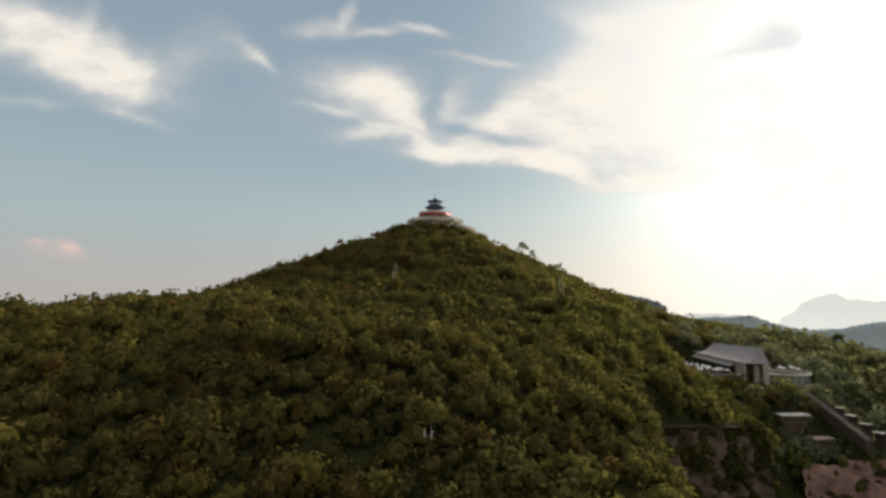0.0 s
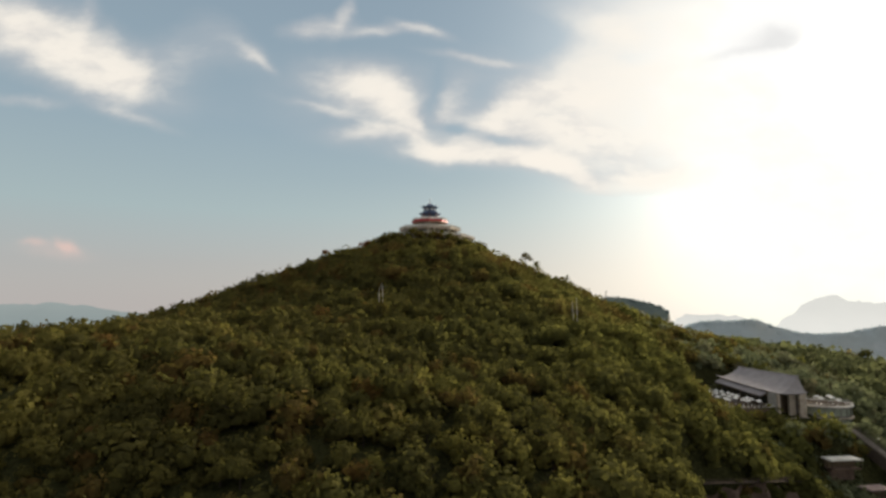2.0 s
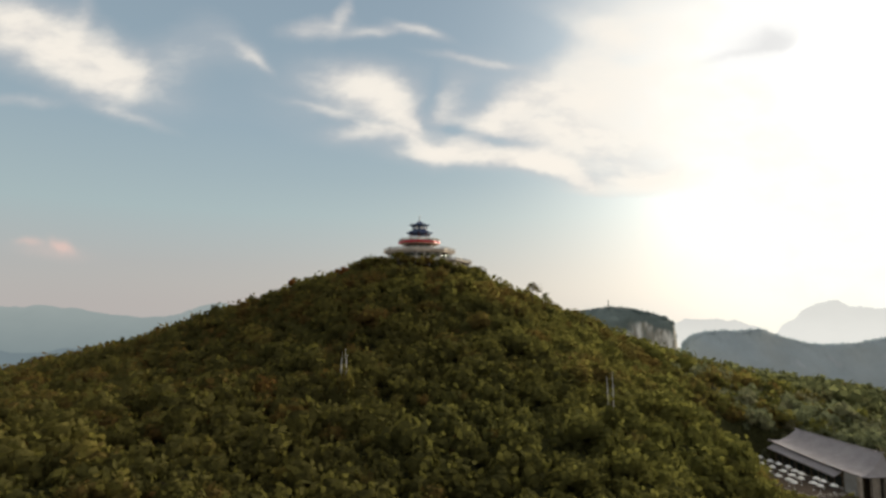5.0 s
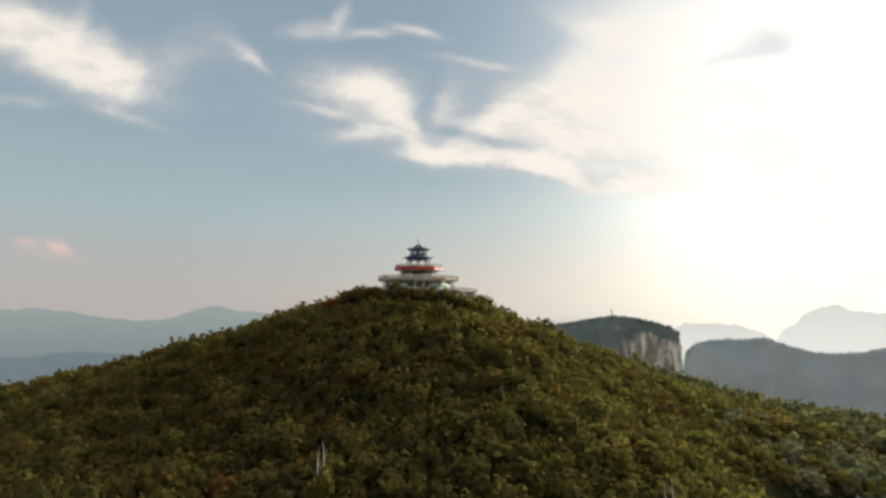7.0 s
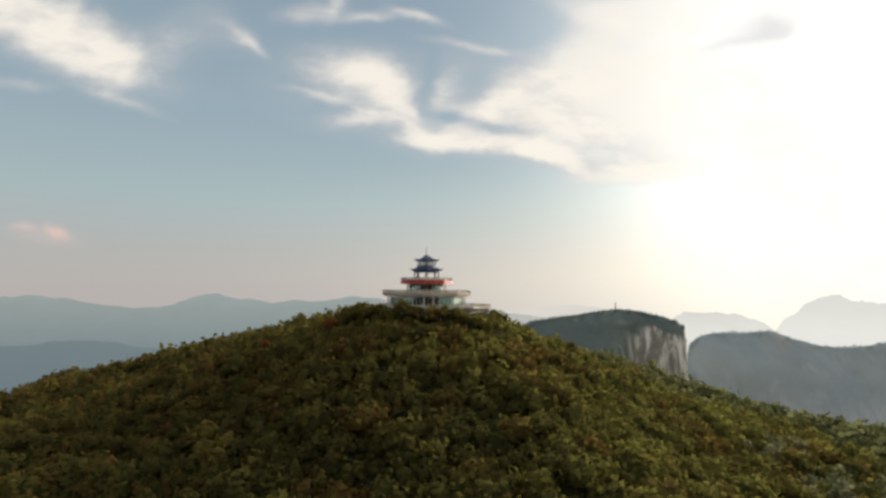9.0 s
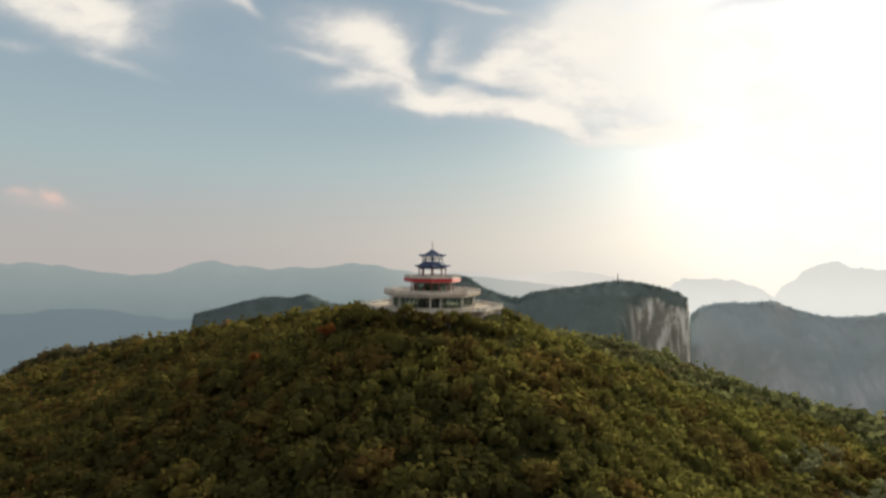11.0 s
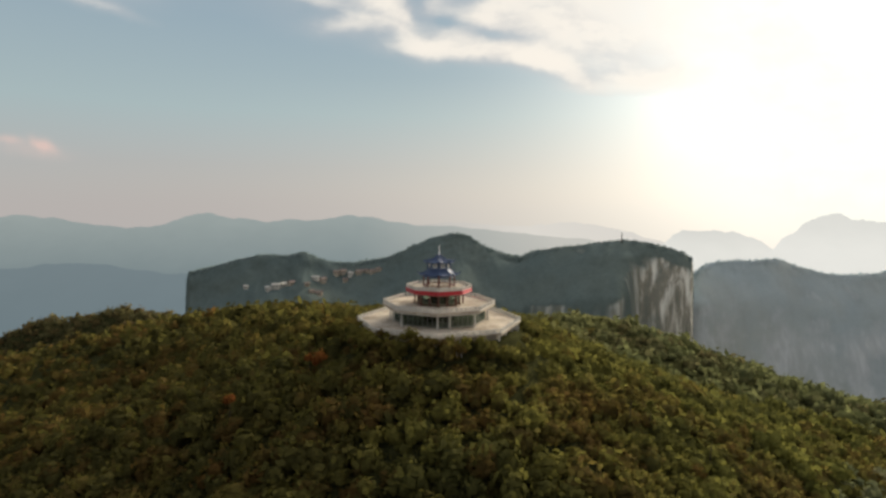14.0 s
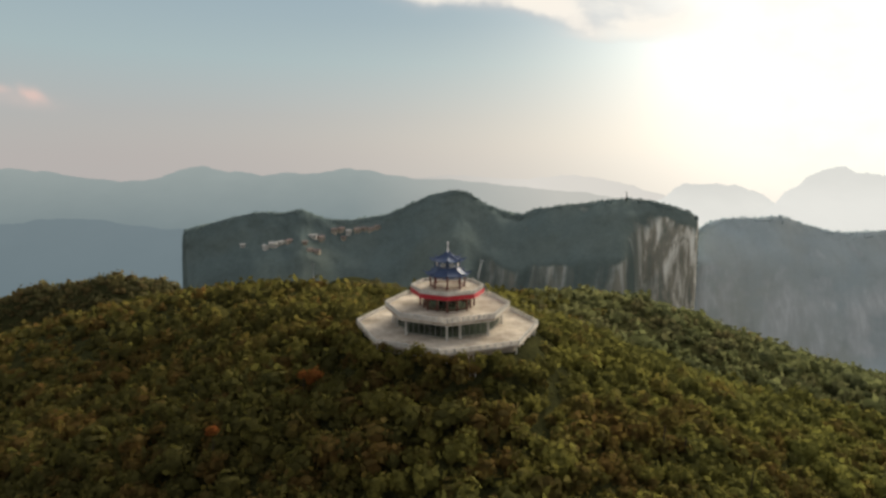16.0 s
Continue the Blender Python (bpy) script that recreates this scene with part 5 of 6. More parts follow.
def restaurant():
    t = thing("restaurant", R0, "long hillside restaurant hall under a grey hipped roof", "restaurant")
    t.scale = (0.87, 0.87, 1.0)
    bm = bmesh.new()
    hipped(bm, 7.4, 22.8, 8.3, 14.8, 20.4, lift=0.5, eave_x=-1.9, ridge_x=2.7, far_rise=2.2)
    top = part("roof", bm, M_GREY_ROOF, t, "weathered grey tiled hipped roof")
    bm = bmesh.new()
    add_tube(bm, [(2.7, -20.8, 15.2), (2.7, -19.6, 14.9), (2.7, 0, 14.8), (2.7, 19.6, 14.9), (2.7, 20.8, 15.2)], [0.22, 0.28, 0.28, 0.28, 0.22], 8)
    part("ridge_tiles", bm, M_GREY_ROOF, top)
    bm = bmesh.new()
    v = add_box(bm, -11.6, -13.5, 6.3, -8.0, 20.5, 6.65)
    for k in v:
        k.co.z += 1.4 * (k.co.x > -9) + 1.9 * (k.co.y > 0)
    part("verandah_roof", bm, M_GREY_ROOF, t, "lower grey lean-to roof")
    bm = bmesh.new()
    add_box(bm, -8.1, -15.5, -4.0, 4.4, 20.5, 8.3)
    hall = part("hall_wall", bm, M_BROWN, t, "shaded brown hall wall")
    for k in range(9):
        bm = bmesh.new()
        y0 = -13.2 + k * 3.7
        add_box(bm, -8.17, y0, 3.4, -8.08, y0 + 2.9, 6.2)
        w = part("window", bm, M_GLASS, hall)
        bm = bmesh.new()
        add_box(bm, -8.23, y0 + 1.38, 3.4, -8.12, y0 + 1.52, 6.2)
        add_box(bm, -8.23, y0 - 0.1, 3.25, -8.12, y0 + 3.0, 3.4)
        part("window_frame", bm, M_TIMBER, w)
    # open porch with heavy piers
    for sx, wide, y0 in ((-8.9, 1.1, -22.2), (3.2, 3.4, -22.2), (0.0, 3.4, -19.6)):
        bm = bmesh.new()
        add_box(bm, sx - wide / 2, y0, -6.0, sx + wide / 2, y0 + 1.2, 8.28)
        part("pier", bm, M_CONCRETE, t, "pale rendered porch pier")
    for sx in (-9.3, 4.3):
        bm = bmesh.new()
        add_box(bm, sx, -21.0, -6.0, sx + 0.5, -15.5, 8.28)
        part("porch_side_wall", bm, M_FRAME, t, "grey rendered side wall of the porch")
    bm = bmesh.new()
    add_lathe(bm, [(0.55, -1.0), (0.55, -0.6), (0.42, -0.5), (0.40, 7.9), (0.55, 8.0), (0.55, 8.3)], 12, Matrix.Translation((-6.4, -18.6, 0)))
    part("column", bm, M_TIMBER, t)
    bm = bmesh.new()
    add_box(bm, -9.8, -23.0, -1.5, 5.4, -15.0, -1.0)
    part("porch_floor", bm, M_CONCRETE, t)
    bm = bmesh.new()
    add_box(bm, -9.6, -22.8, -9.0, 5.2, -15.2, -1.5)
    part("foundation", bm, M_STONE, t, "brown stone foundation under the porch")
    for k in range(8):
        bm = bmesh.new()
        y0 = -12.0 + k * 4.5
        add_lathe(bm, [(0.22, 0.0), (0.18, 0.2), (0.17, 6.5 + 1.9 * (y0 + 13.5) / 34)], 8, Matrix.Translation((-11.2, y0, 0)))
        part("verandah_post", bm, M_TIMBER, t)
    bm = bmesh.new()
    v = add_box(bm, -15.5, -20.6, 0.2, -10.6, -20.1, 2.0)
    for k in v:
        if k.co.x > -12:
            k.co.z += 1.6
    add_box(bm, -10.6, -20.9, -3.0, -10.0, -19.9, 4.0)
    part("stair_parapet", bm, M_FRAME, t, "pale sloping parapet beside the porch")
    return t


restaurant()


def deck_run(name, pts, z, thick, label, fence=1.0, skirt=4.0, wall=True):
    """A railed deck over a polygon."""
    t = thing(name, pose(0, 0, 0), label, "terrace")
    bm = bmesh.new()
    low = [bm.verts.new((a, b, z - thick)) for a, b in pts]
    high = [bm.verts.new((a, b, z)) for a, b in pts]
    bm.faces.new(low[::-1])
    bm.faces.new(high)
    for i in range(len(pts)):
        j = (i + 1) % len(pts)
        bm.faces.new((low[i], low[j], high[j], high[i]))
    part("deck", bm, M_TIMBER, t)
    bm = bmesh.new()
    for i in range(len(pts)):
        a, b = Vector((*pts[i], 0)), Vector((*pts[(i + 1) % len(pts)], 0))
        a, b = a * 1.0, b * 1.0
        low = [bm.verts.new((p.x, p.y, zz)) for p, zz in ((a, z - skirt - 8), (b, z - skirt - 8), (b, z - thick), (a, z - thick))]
        bm.faces.new(low)
    if wall:
        part("retaining_wall", bm, M_STONE, t, "brown stone retaining wall")
    else:
        bm.free()
        bm = bmesh.new()
        ring_pts = [Vector((a, b, z - 0.15)) for a, b in pts]
        add_tube(bm, ring_pts + ring_pts[:1], [0.42] * (len(pts) + 1), 6)
        part("fascia", bm, M_WHITE, t, "pale rounded deck edge")
    for i in range(len(pts)):
        a, b = Vector((*pts[i], z)), Vector((*pts[(i + 1) % len(pts)], z))
        bm = bmesh.new()
        for h in (0.5, fence):
            add_tube(bm, [a + Vector((0, 0, h)), b + Vector((0, 0, h))], [0.05, 0.05], 6)
        n = max(2, int((b - a).length / 2.2))
        for k in range(n):
            p = a.lerp(b, k / n)
            add_box(bm, p.x - 0.05, p.y - 0.05, z, p.x + 0.05, p.y + 0.05, z + fence + 0.03)
        part("railing", bm, M_WHITE, t)
    return t


def to_world(lx, ly):
    p = R0 @ Vector((lx, ly, 0))
    return p.x, p.y


deck_run("dining_terrace", [to_world(*p) for p in ((-9.8, -19), (-9.8, 20), (-21, 22), (-28, 12), (-31, -6), (-26, -20))], 69.0, 0.4, "open dining terrace with white parasols beside the restaurant")
ring = [(159.0 + 10.2 * math.cos(a), 261.5 + 9.0 * math.sin(a)) for a in np.linspace(0, 2 * math.pi, 22)[:-1]]
deck_run("round_deck", ring, 69.3, 0.5, "round upper deck with pale railing and parasols", 1.1, wall=False)


def bay():
    t = thing("glazed_bay", pose(159.0, 261.5, 0), "curved glazed dining bay under the round deck", "pavilion")
    t.scale = (0.93, 1.0, 1.0)
    for lo in (60.9, 65.0):
        bm = bmesh.new()
        add_lathe(bm, [(10.9, lo - 0.5), (11.0, lo - 0.1), (10.6, lo)], 21, Matrix.Diagonal((1, 0.86, 1, 1)))
        part("floor_slab", bm, M_CONCRETE, t)
        for k in range(21):
            a = 2 * math.pi * (k + 0.5) / 21
            m = Matrix.Translation((10.2 * math.cos(a), 8.6 * math.sin(a), lo)) @ Matrix.Rotation(a + math.pi / 2, 4, "Z")
            bm = bmesh.new()
            add_box(bm, -1.38, -0.03, 0.7, 1.38, 0.03, 3.5, m)
            part("pane", bm, M_BAY_GLASS, t)
            bm = bmesh.new()
            add_box(bm, -1.55, -0.08, 0.0, -1.38, 0.08, 3.7, m)
            add_box(bm, -1.38, -0.08, 0.0, 1.5, 0.08, 0.7, m)
            add_box(bm, -1.38, -0.08, 3.5, 1.5, 0.08, 3.7, m)
            part("mullion", bm, M_MULLION, t)
    bm = bmesh.new()
    add_lathe(bm, [(9.6, 50.0), (9.6, 60.4)], 16, Matrix.Diagonal((1, 0.86, 1, 1)))
    part("core_wall", bm, M_BROWN, t)


bay()


def parasol(m):
    t = thing("parasol", m, "open white canvas parasol on the dining terrace", "parasol", "terrace parasols")
    bm = bmesh.new()
    add_lathe(bm, [(0.35, 0.0), (0.32, 0.12), (0.06, 0.18), (0.035, 0.2), (0.03, 2.9)], 8)
    part("pole", bm, M_STEEL, t)
    bm = bmesh.new()
    n = 8
    apex = bm.verts.new((0, 0, 2.95))
    inner = bm.verts.new((0, 0, 2.85))
    rim, low = [], []
    for i in range(n * 2):
        a = math.pi * i / n
        r = 1.15 if i % 2 == 0 else 1.05
        rim.append(bm.verts.new((r * math.cos(a), r * math.sin(a), 2.25 if i % 2 == 0 else 2.33)))
        low.append(bm.verts.new((r * 0.99 * math.cos(a), r * 0.99 * math.sin(a), 2.08 if i % 2 == 0 else 2.14)))
    for i in range(n * 2):
        j = (i + 1) % (n * 2)
        bm.faces.new((apex, rim[i], rim[j]))
        bm.faces.new((rim[i], low[i], low[j], rim[j]))
        bm.faces.new((inner, low[j], low[i]))
    part("canopy", bm, M_CANVAS, t)
    return t


spots = []
r = random.Random(3)
for ix in range(3):
    for iy in range(9):
        lx, ly = -13.8 - ix * 4.9 + r.uniform(-0.7, 0.7), -16 + iy * 4.1 + r.uniform(-0.9, 0.9)
        if lx < -21 and (ly > 12 or r.random() < 0.25):
            continue
        spots.append((*to_world(lx, ly), 69.0))
for k in range(6):
    a = 0.8 + k * 1.05
    d = 3.4 if k % 2 else 7.4
    spots.append((159.0 + d * math.cos(a), 261.5 + d * 0.8 * math.sin(a), 69.3))
first = parasol(pose(*spots[0]))
for k, p in enumerate(spots[1:]):
    copy_thing(first, pose(*p, r.uniform(-3, 3), r.uniform(-3, 3), r.uniform(0, 90)))


def shelter(x, y, z, w, d, turn, mat, label):
    """A flat canopy on posts."""
    t = thing("shelter", pose(x, y, z, 0, 0, turn), label, "shelter", "shelters by the steps")
    bm = bmesh.new()
    add_box(bm, -w / 2, -d / 2, -0.3, w / 2, d / 2, 0.0)
    add_box(bm, -w / 2 + 0.4, -d / 2 + 0.4, 0.0, w / 2 - 0.4, d / 2 - 0.4, 0.18)
    part("roof", bm, mat, t)
    bm = bmesh.new()
    add_box(bm, -w / 2 + 0.5, -d / 2 + 0.5, -3.3, w / 2 - 0.5, d / 2 - 0.5, -2.9)
    add_box(bm, -w / 2 + 1.6, -d / 2 + 2.4, -7.0, w / 2 - 1.6, d / 2 - 0.5, -3.3)
    part("base", bm, M_STONE, t, "rough brown stone base")
    bm = bmesh.new()
    add_box(bm, -w / 2 + 0.8, 0.2, -2.9, w / 2 - 0.8, d / 2 - 0.8, -0.3)
    part("back_wall", bm, M_BROWN, t)
    for sx in (-1, 1):
        for sy in (-1, 1):
            bm = bmesh.new()
            add_lathe(bm, [(0.14, -2.95), (0.14, -0.3)], 8, Matrix.Translation((sx * (w / 2 - 0.6), sy * (d / 2 - 0.6), 0)))
            part("post", bm, M_TIMBER, t)


shelter(135.6, 220.0, 58.4, 11.5, 5.0, 6, M_WHITE, "long pale flat-roofed shelter beside the steps")
shelter(141.3, 213.5, 51.0, 8.6, 5.0, 12, M_ROOF_RED, "rusty flat-roofed shelter below the steps")


def flight(a, b, width, label):
    a, b = Vector(a), Vector(b)
    t = thing("staircase", pose(0, 0, 0), label, "stairs")
    d = b - a
    n = int(abs(d.z) / 0.18)
    u = Vector((d.x, d.y, 0)).normalized()
    s = Vector((-u.y, u.x, 0))
    for k in range(n):
        p = a + d * (k + 0.5) / n
        m = Matrix(((u.x, s.x, 0, p.x), (u.y, s.y, 0, p.y), (0, 0, 1, p.z), (0, 0, 0, 1)))
        bm = bmesh.new()
        add_box(bm, -0.5 * d.xy.length / n, -width / 2, -0.35, 0.5 * d.xy.length / n + 0.02, width / 2, 0.0, m)
        part("step", bm, M_STEP, t)
    for side in (-1, 1):
        o = s * side * (width / 2 + 0.1)
        bm = bmesh.new()
        add_tube(bm, [a + o + Vector((0, 0, 1.0)), b + o + Vector((0, 0, 1.0))], [0.06, 0.06], 6)
        for k in range(0, n, 5):
            p = a + d * k / n + o
            add_box(bm, p.x - 0.05, p.y - 0.05, p.z - 0.4, p.x + 0.05, p.y + 0.05, p.z + 1.0)
        part("handrail", bm, M_STEP, t)
    bm = bmesh.new()
    w = s * (width / 2 + 0.25)
    ends = [[bm.verts.new(p + o + Vector((0, 0, h))) for o, h in ((-w, -4.6), (w, -4.6), (w, -0.45), (-w, -0.45))] for p in (a, b)]
    for i in range(4):
        bm.faces.new((ends[0][i], ends[0][(i + 1) % 4], ends[1][(i + 1) % 4], ends[1][i]))
    bm.faces.new(ends[0][::-1])
    bm.faces.new(ends[1])
    part("stair_base", bm, M_TIMBER, t, "dark side wall of the stairs")


flight((150.0, 234.0, 65.0), (157.5, 211.0, 51.0), 3.0, "long railed concrete staircase down the slope")


def stair_roofs():
    """Small flat roofs stepping down beside the stairs."""
    first = None
    for k in range(6):
        f = k / 5
        x, y, z = 155.5 + 10.5 * f, 238.0 - 21.0 * f, 64.2 - 12.0 * f
        m = pose(x, y, z, 0, 0, -62)
        if first:
            copy_thing(first, m)
            continue
        first = t = thing("stair_roof", m, "small flat pale roof on dark posts beside the stairs", "shelter", "roofs stepping down the slope")
        bm = bmesh.new()
        add_box(bm, -2.0, -1.5, -0.22, 2.0, 1.5, 0.0)
        add_box(bm, -1.8, -1.3, 0.0, 1.8, 1.3, 0.10)
        part("roof", bm, M_FRAME, t)
        bm = bmesh.new()
        add_box(bm, -1.9, 0.9, -7.0, 1.9, 1.3, -0.22)
        part("back_wall", bm, M_TIMBER, t)
        for sx in (-1.8, 1.8):
            bm = bmesh.new()
            add_lathe(bm, [(0.10, -7.0), (0.10, -0.22)], 6, Matrix.Translation((sx, -1.3, 0)))
            part("post", bm, M_TIMBER, t)


stair_roofs()


def walkway():
    t = thing("cliff_walkway", pose(0, 0, 0), "narrow railed walkway along a brown rock face", "walkway")
    a, b = Vector((63.0, 181.5, 62.4)), Vector((106.0, 195.4, 59.0))
    u = (b - a).normalized()
    s = Vector((u.y, -u.x, 0))
    n = 18
    for k in range(n):
        p, q = a.lerp(b, k / n), a.lerp(b, (k + 0.94) / n)
        bm = bmesh.new()
        v = [bm.verts.new(c) for c in (p, q, q + s * 1.8, p + s * 1.8)]
        f = bm.faces.new(v)
        e = bmesh.ops.extrude_face_region(bm, geom=[f])
        bmesh.ops.translate(bm, verts=[g for g in e["geom"] if isinstance(g, bmesh.types.BMVert)], vec=(0, 0, -0.22))
        part("slab", bm, M_TIMBER, t)
        bm = bmesh.new()
        c = p + s * 1.75
        add_box(bm, c.x - 0.05, c.y - 0.05, c.z, c.x + 0.05, c.y + 0.05, c.z + 1.1)
        part("post", bm, M_TIMBER, t)
    bm = bmesh.new()
    for h in (0.55, 1.08):
        add_tube(bm, [a + s * 1.75 + Vector((0, 0, h)), b + s * 1.75 + Vector((0, 0, h))], [0.06, 0.06], 6)
    part("handrail", bm, M_TIMBER, t)


walkway()


def rock_face(name, a, b, z0, z1, label, seed, lean=5.0, mat=None):
    """A weathered rock wall: broken ledges and clefts."""
    a, b = Vector((*a, 0)), Vector((*b, 0))
    u = (b - a).normalized()
    s = Vector((u.y, -u.x, 0))
    nx, nz = int((b - a).length / 0.9), int((z1 - z0) / 0.8)
    co = []
    for j in range(nz + 1):
        for i in range(nx + 1):
            p = a + u * (i * (b - a).length / nx)
            z = z0 + (z1 - z0) * j / nz
            k = noise.fractal(Vector((p.x / 9, p.y / 9, z / 16 + seed)), 0.8, 2.1, 5) * 3.4 + noise.voronoi(Vector((p.x / 5, p.y / 5, z / 7 + seed)))[0][0] * 2.4 + noise.noise(Vector((p.x / 1.6, p.y / 1.6, z / 2.4))) * 0.8
            q = p + s * (k + lean * (1 - j / nz) + 0.6)
            co.append((q.x, q.y, z + noise.noise(Vector((p.x / 4, p.y / 4, z / 4 + 3))) * 0.8 - (j / nz) ** 3 * 3.0 * abs(noise.noise(Vector((p.x / 7, p.y / 7, seed))))))
    i = np.arange(nz)[:, None] * (nx + 1) + np.arange(nx)[None, :]
    quads = np.stack([i, i + 1, i + nx + 2, i + nx + 1], -1).reshape(-1, 4)
    ob = raw_mesh(name, np.array(co), quads, mat or M_STONE, False)
    return tagged(ob, label, "cliff", kind="structure")


FACE_OB = rock_face("rock_face", (58, 181), (108, 197.0), 28, 60.2, "dark brown weathered rock face below the walkway", 2.0)
BANK_OB = rock_face("rock_bank", (124, 203), (184, 216), 20, 44.5, "reddish-brown rock bank below the shelters", 6.0, 8.0, M_BANK)


# ---- shrubs on the rock ledges ----
def rock_shrubs(ob, count, width, seed, label):
    r = np.random.default_rng(seed)
    co = np.empty(len(ob.data.vertices) * 3, np.float32)
    ob.data.vertices.foreach_get("co", co)
    at = co.reshape(-1, 3)
    # clumps: shrubs gather where the rock is broken
    weight = np.array([max(0.03, noise.noise(Vector((p[0] / 8, p[1] / 8, p[2] / 6))) + 0.12) for p in at])
    at = at[r.choice(len(at), count, p=weight / weight.sum())]
    forest("rock_shrubs", at[:, 0].astype(float), at[:, 1].astype(float), MID_CROWNS, width, label, at[:, 2] - ground(at[:, 0], at[:, 1]) + 0.5 * width)


rock_shrubs(FACE_OB, 400, 3.4, 4, "dark shrubs clinging to the brown rock face")
rock_shrubs(BANK_OB, 110, 3.0, 5, "low shrubs on the reddish rock bank")


# ---- trees along the mountain crests ----
def crest_trees(ob, stations, rows, name, count, width, mat, label):
    """Small crowns over the rounded brow, where they break the outline."""
    me = ob.data
    co = np.empty(len(me.vertices) * 3, np.float32)
    me.vertices.foreach_get("co", co)
    co = co.reshape(stations, -1, 3)[:, rows[0]:rows[1]]
    i, j = rng.integers(co.shape[0] - 1, size=count), rng.integers(co.shape[1] - 1, size=count)
    u, v = rng.random((count, 1)), rng.random((count, 1))
    at = co[i, j] * (1 - u) * (1 - v) + co[i + 1, j] * u * (1 - v) + co[i, j + 1] * (1 - u) * v + co[i + 1, j + 1] * u * v
    at = at[at[:, 2] > -40]
    crowns = [crown_template(8, 1, 0.13, 130 + n) for n in range(5)]
    pick = rng.integers(len(crowns), size=len(at))
    cos, quads, base = [], [], 0
    for n, (c, q, _) in enumerate(crowns):
        sel = np.nonzero(pick == n)[0]
        w = (width * np.exp(rng.normal(0, 0.3, len(sel))))[:, None, None]
        cos.append((c[None] * w + at[sel][:, None, :] + np.array((0, 0, 0.15 * width))).reshape(-1, 3))
        quads.append((q[None] + (base + np.arange(len(sel)) * len(c))[:, None, None]).reshape(-1, 4))
        base += len(sel) * len(c)
    return tagged(raw_mesh(name, np.concatenate(cos), np.concatenate(quads), mat), label, "forest", kind="stuff")


# crest leaves with the haze mixed into their colour
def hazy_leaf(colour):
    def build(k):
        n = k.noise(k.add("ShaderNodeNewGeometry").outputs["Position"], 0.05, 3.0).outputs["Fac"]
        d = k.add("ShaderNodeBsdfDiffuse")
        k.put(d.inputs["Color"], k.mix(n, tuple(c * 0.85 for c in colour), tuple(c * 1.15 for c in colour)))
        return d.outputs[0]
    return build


crest_trees(PLATEAU_OB, 320, (18, 27), "plateau_crest_woods", 1300, 5.0, material("plateau_hazed_leaves", hazy_leaf((0.19, 0.24, 0.235))), "dark woods along the plateau's crest")
crest_trees(FACING_OB, 200, (12, 21), "facing_crest_woods", 700, 5.0, material("facing_hazed_leaves", hazy_leaf((0.50, 0.57, 0.59))), "pale hazy woods along the facing crest")


# ---- far things on the plateau ----
def house(m, w, d, h, roof_mat, label, wall=None):
    t = thing("house", m, label, "house", "hamlet houses")
    bm = bmesh.new()
    add_box(bm, -w / 2, -d / 2, -6, w / 2, d / 2, h)
    part("wall", bm, wall or M_WHITE, t)
    bm = bmesh.new()
    p = [bm.verts.new(c) for c in ((-w / 2 - 1, -d / 2 - 1, h), (w / 2 + 1, -d / 2 - 1, h), (w / 2 + 1, d / 2 + 1, h), (-w / 2 - 1, d / 2 + 1, h), (-w / 2 - 1, 0, h + d * 0.32), (w / 2 + 1, 0, h + d * 0.32))]
    for f in ((0, 1, 5, 4), (2, 3, 4, 5), (1, 2, 5), (3, 0, 4), (3, 2, 1, 0)):
        bm.faces.new([p[i] for i in f])
    part("roof", bm, roof_mat, t)
    for k in range(max(2, int(w / 6))):
        x0 = -w / 2 + (k + 0.5) * w / max(2, int(w / 6))
        bm = bmesh.new()
        add_box(bm, x0 - 1.0, -d / 2 - 0.12, h * 0.3, x0 + 1.0, -d / 2 - 0.02, h * 0.72)
        part("window", bm, M_GLASS, t)


plateau_tree = BVHTree.FromPolygons([v.co.copy() for v in PLATEAU_OB.data.vertices], [tuple(p.vertices) for p in PLATEAU_OB.data.polygons])


def on_plateau(x, y):
    hit = plateau_tree.ray_cast(Vector((x, y, 900)), Vector((0, 0, -1)))[0]
    return hit.z if hit else 0.0


HOUSES = [(-359, 1387, 15, 9, 7, 1), (-344, 1396, 17, 10, 8, 1), (-331, 1406, 12, 9, 6, 1), (-414, 1409, 9, 7, 5, 1), (-313, 1407, 14, 9, 6, 0), (-264, 1427, 15, 9, 6, 1),
          (-247, 1426, 13, 9, 6, 0), (-249, 1380, 16, 10, 6, 0), (-262, 1374, 11, 8, 5, 0), (-221, 1452, 12, 9, 6, 0), (-207, 1459, 14, 9, 5, 0), (-188, 1450, 11, 8, 6, 1),
          (-170, 1452, 13, 9, 6, 0), (-154, 1455, 12, 8, 5, 0), (-138, 1449, 15, 10, 6, 0), (-124, 1450, 11, 8, 6, 0), (-276, 1394, 10, 8, 5, 0), (-199, 1440, 10, 8, 5, 0)]
for n, (a, b, w, d, h, white) in enumerate(HOUSES):
    house(pose(a, b, on_plateau(a, b), 0, 0, (n * 53) % 110 - 55), w, d, h, M_WHITE if white else M_ROOF_RED, "white-roofed village house on the wooded plateau" if white else "village house with a faded red roof", M_WHITE if white else M_CONCRETE)


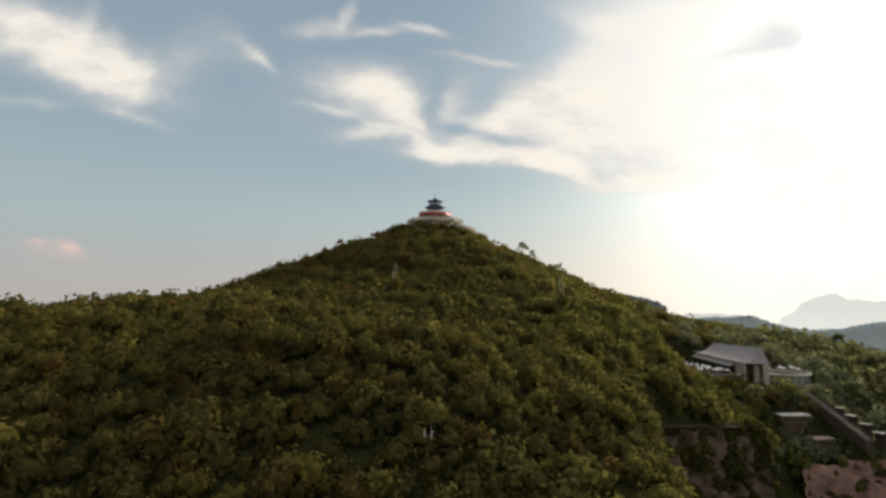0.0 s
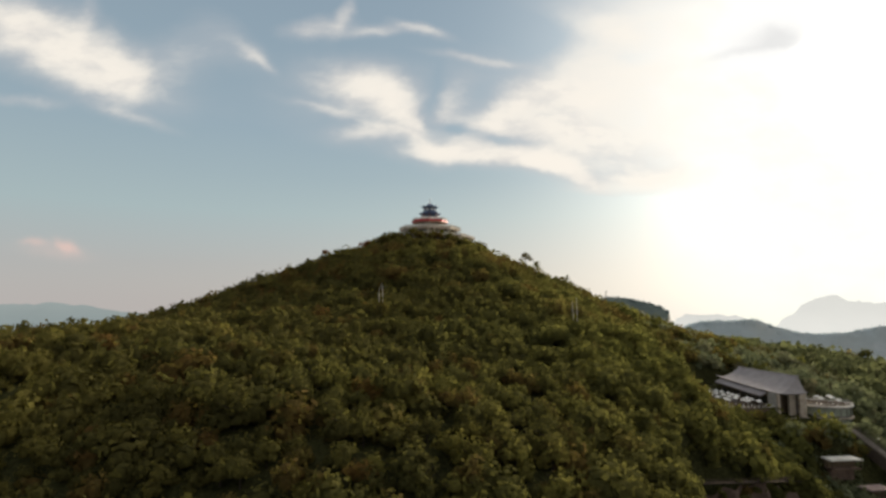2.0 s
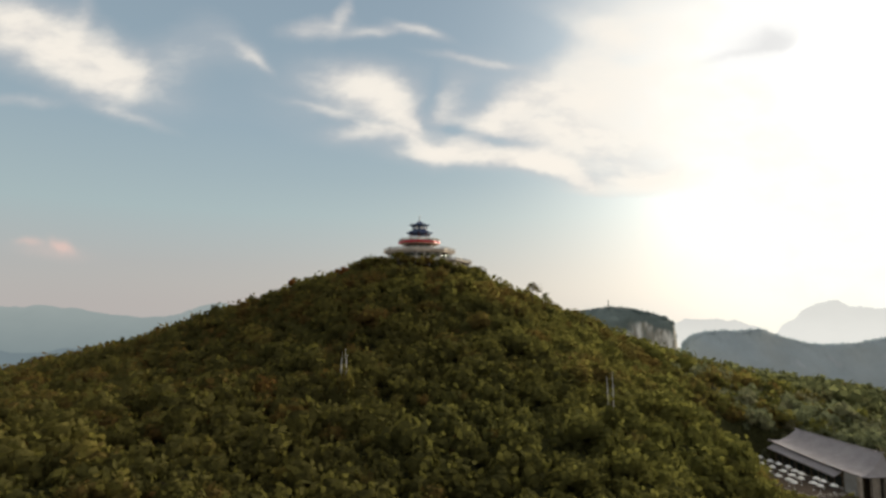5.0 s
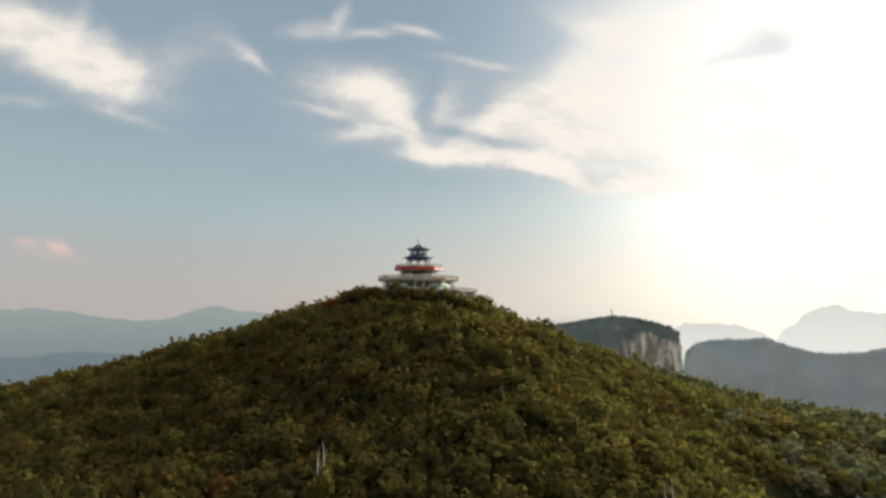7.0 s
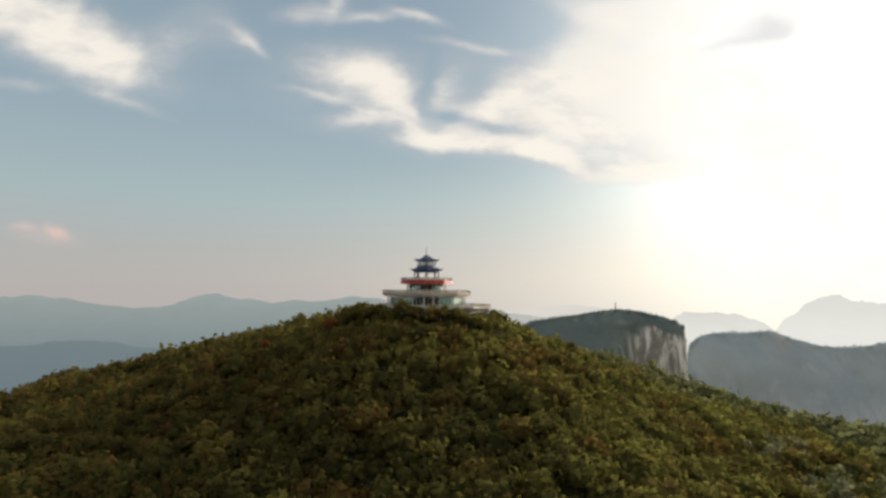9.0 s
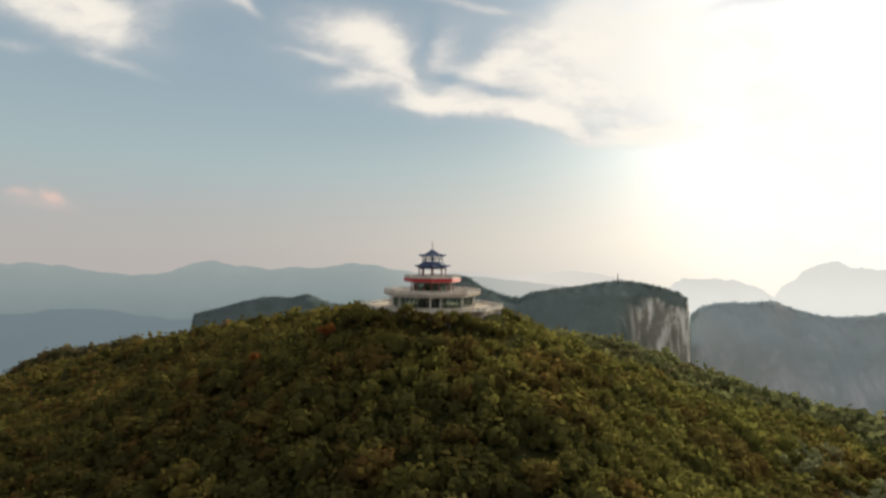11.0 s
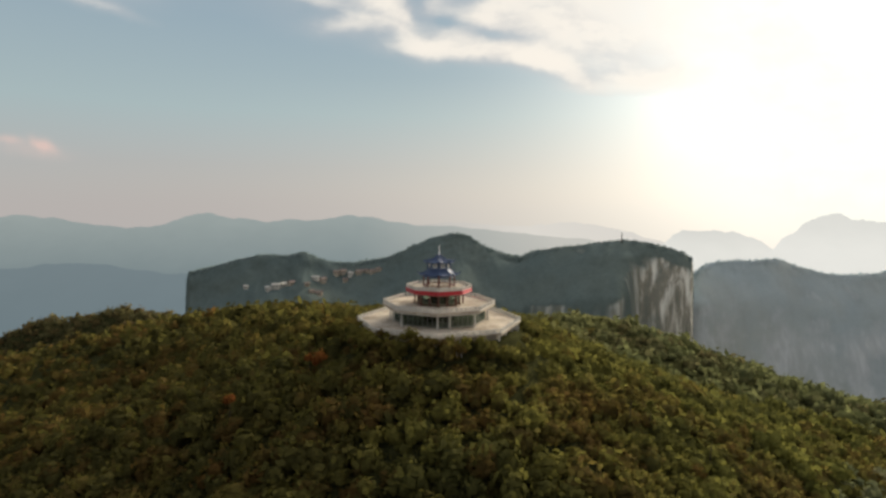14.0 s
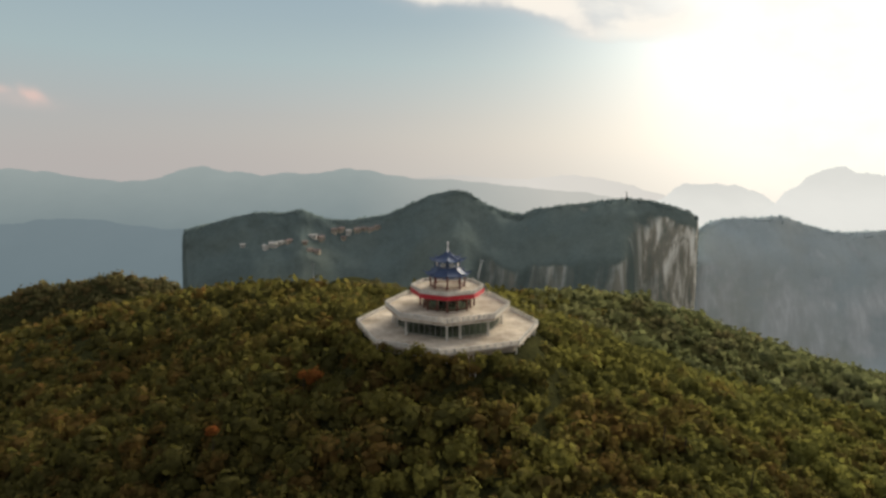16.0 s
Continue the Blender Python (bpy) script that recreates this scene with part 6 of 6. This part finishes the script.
def lattice_tower(x, y, z, h, w, label, mat, top=0.3):
    t = thing("lattice_tower", pose(x, y, z), label, "tower", "masts on the plateau")
    for sx in (-1, 1):
        for sy in (-1, 1):
            bm = bmesh.new()
            add_tube(bm, [(sx * w, sy * w, -10), (sx * w * top, sy * w * top, h)], [0.32, 0.22], 6)
            part("leg", bm, mat, t)
    for k in range(6):
        f, g = k / 6, (k + 1) / 6
        a, b = w * (1 + (top - 1) * f), w * (1 + (top - 1) * g)
        bm = bmesh.new()
        for sx, sy, tx, ty in ((-1, -1, 1, -1), (1, -1, 1, 1), (1, 1, -1, 1), (-1, 1, -1, -1)):
            add_tube(bm, [(sx * a, sy * a, h * f), (tx * b, ty * b, h * g)], [0.2, 0.2], 5)
        part("brace", bm, mat, t)
    bm = bmesh.new()
    add_box(bm, -w * 0.9, -w * 0.9, h, w * 0.9, w * 0.9, h + 0.8)
    add_tube(bm, [(0, 0, h), (0, 0, h + h * 0.25)], [0.3, 0.1], 6)
    part("platform", bm, mat, t)


lattice_tower(347, 1190, on_plateau(347, 1190), 16, 1.3, "dark lattice mast on the plateau's highest edge", M_TIMBER)


def cable_pylon(x, y, z, h, r, lean, label, mat):
    """A tubular cable-car pylon: tapered shaft, cross-arm, sheaves."""
    t = thing("cable_pylon", pose(x, y, z, 0, lean, 10), label, "pylon", "pylons of the cableway")
    bm = bmesh.new()
    add_lathe(bm, [(r * 1.5, -8.0), (r * 1.5, 0.6), (r * 1.15, 1.2), (r, h * 0.5), (r * 0.7, h)], 10)
    part("shaft", bm, mat, t)
    bm = bmesh.new()
    add_box(bm, -h * 0.14, -r * 0.4, h - 0.4, h * 0.14, r * 0.4, h + 0.6)
    arm = part("cross_arm", bm, M_STEEL, t)
    for side in (-1, 1):
        bm = bmesh.new()
        add_box(bm, side * h * 0.13 - 0.3, -r * 1.6, h - 1.2, side * h * 0.13 + 0.3, r * 1.6, h - 0.4)
        part("sheave_beam", bm, M_STEEL, arm)


cable_pylon(85, 1222, on_plateau(85, 1222) + 1.0, 31, 1.7, 13, "leaning white cableway pylon on the plateau's wooded flank", M_CANVAS)
cable_pylon(-242, 1305, on_plateau(-242, 1305), 27, 0.9, 2, "pale grey cableway pylon before the hamlet", M_STEEL)
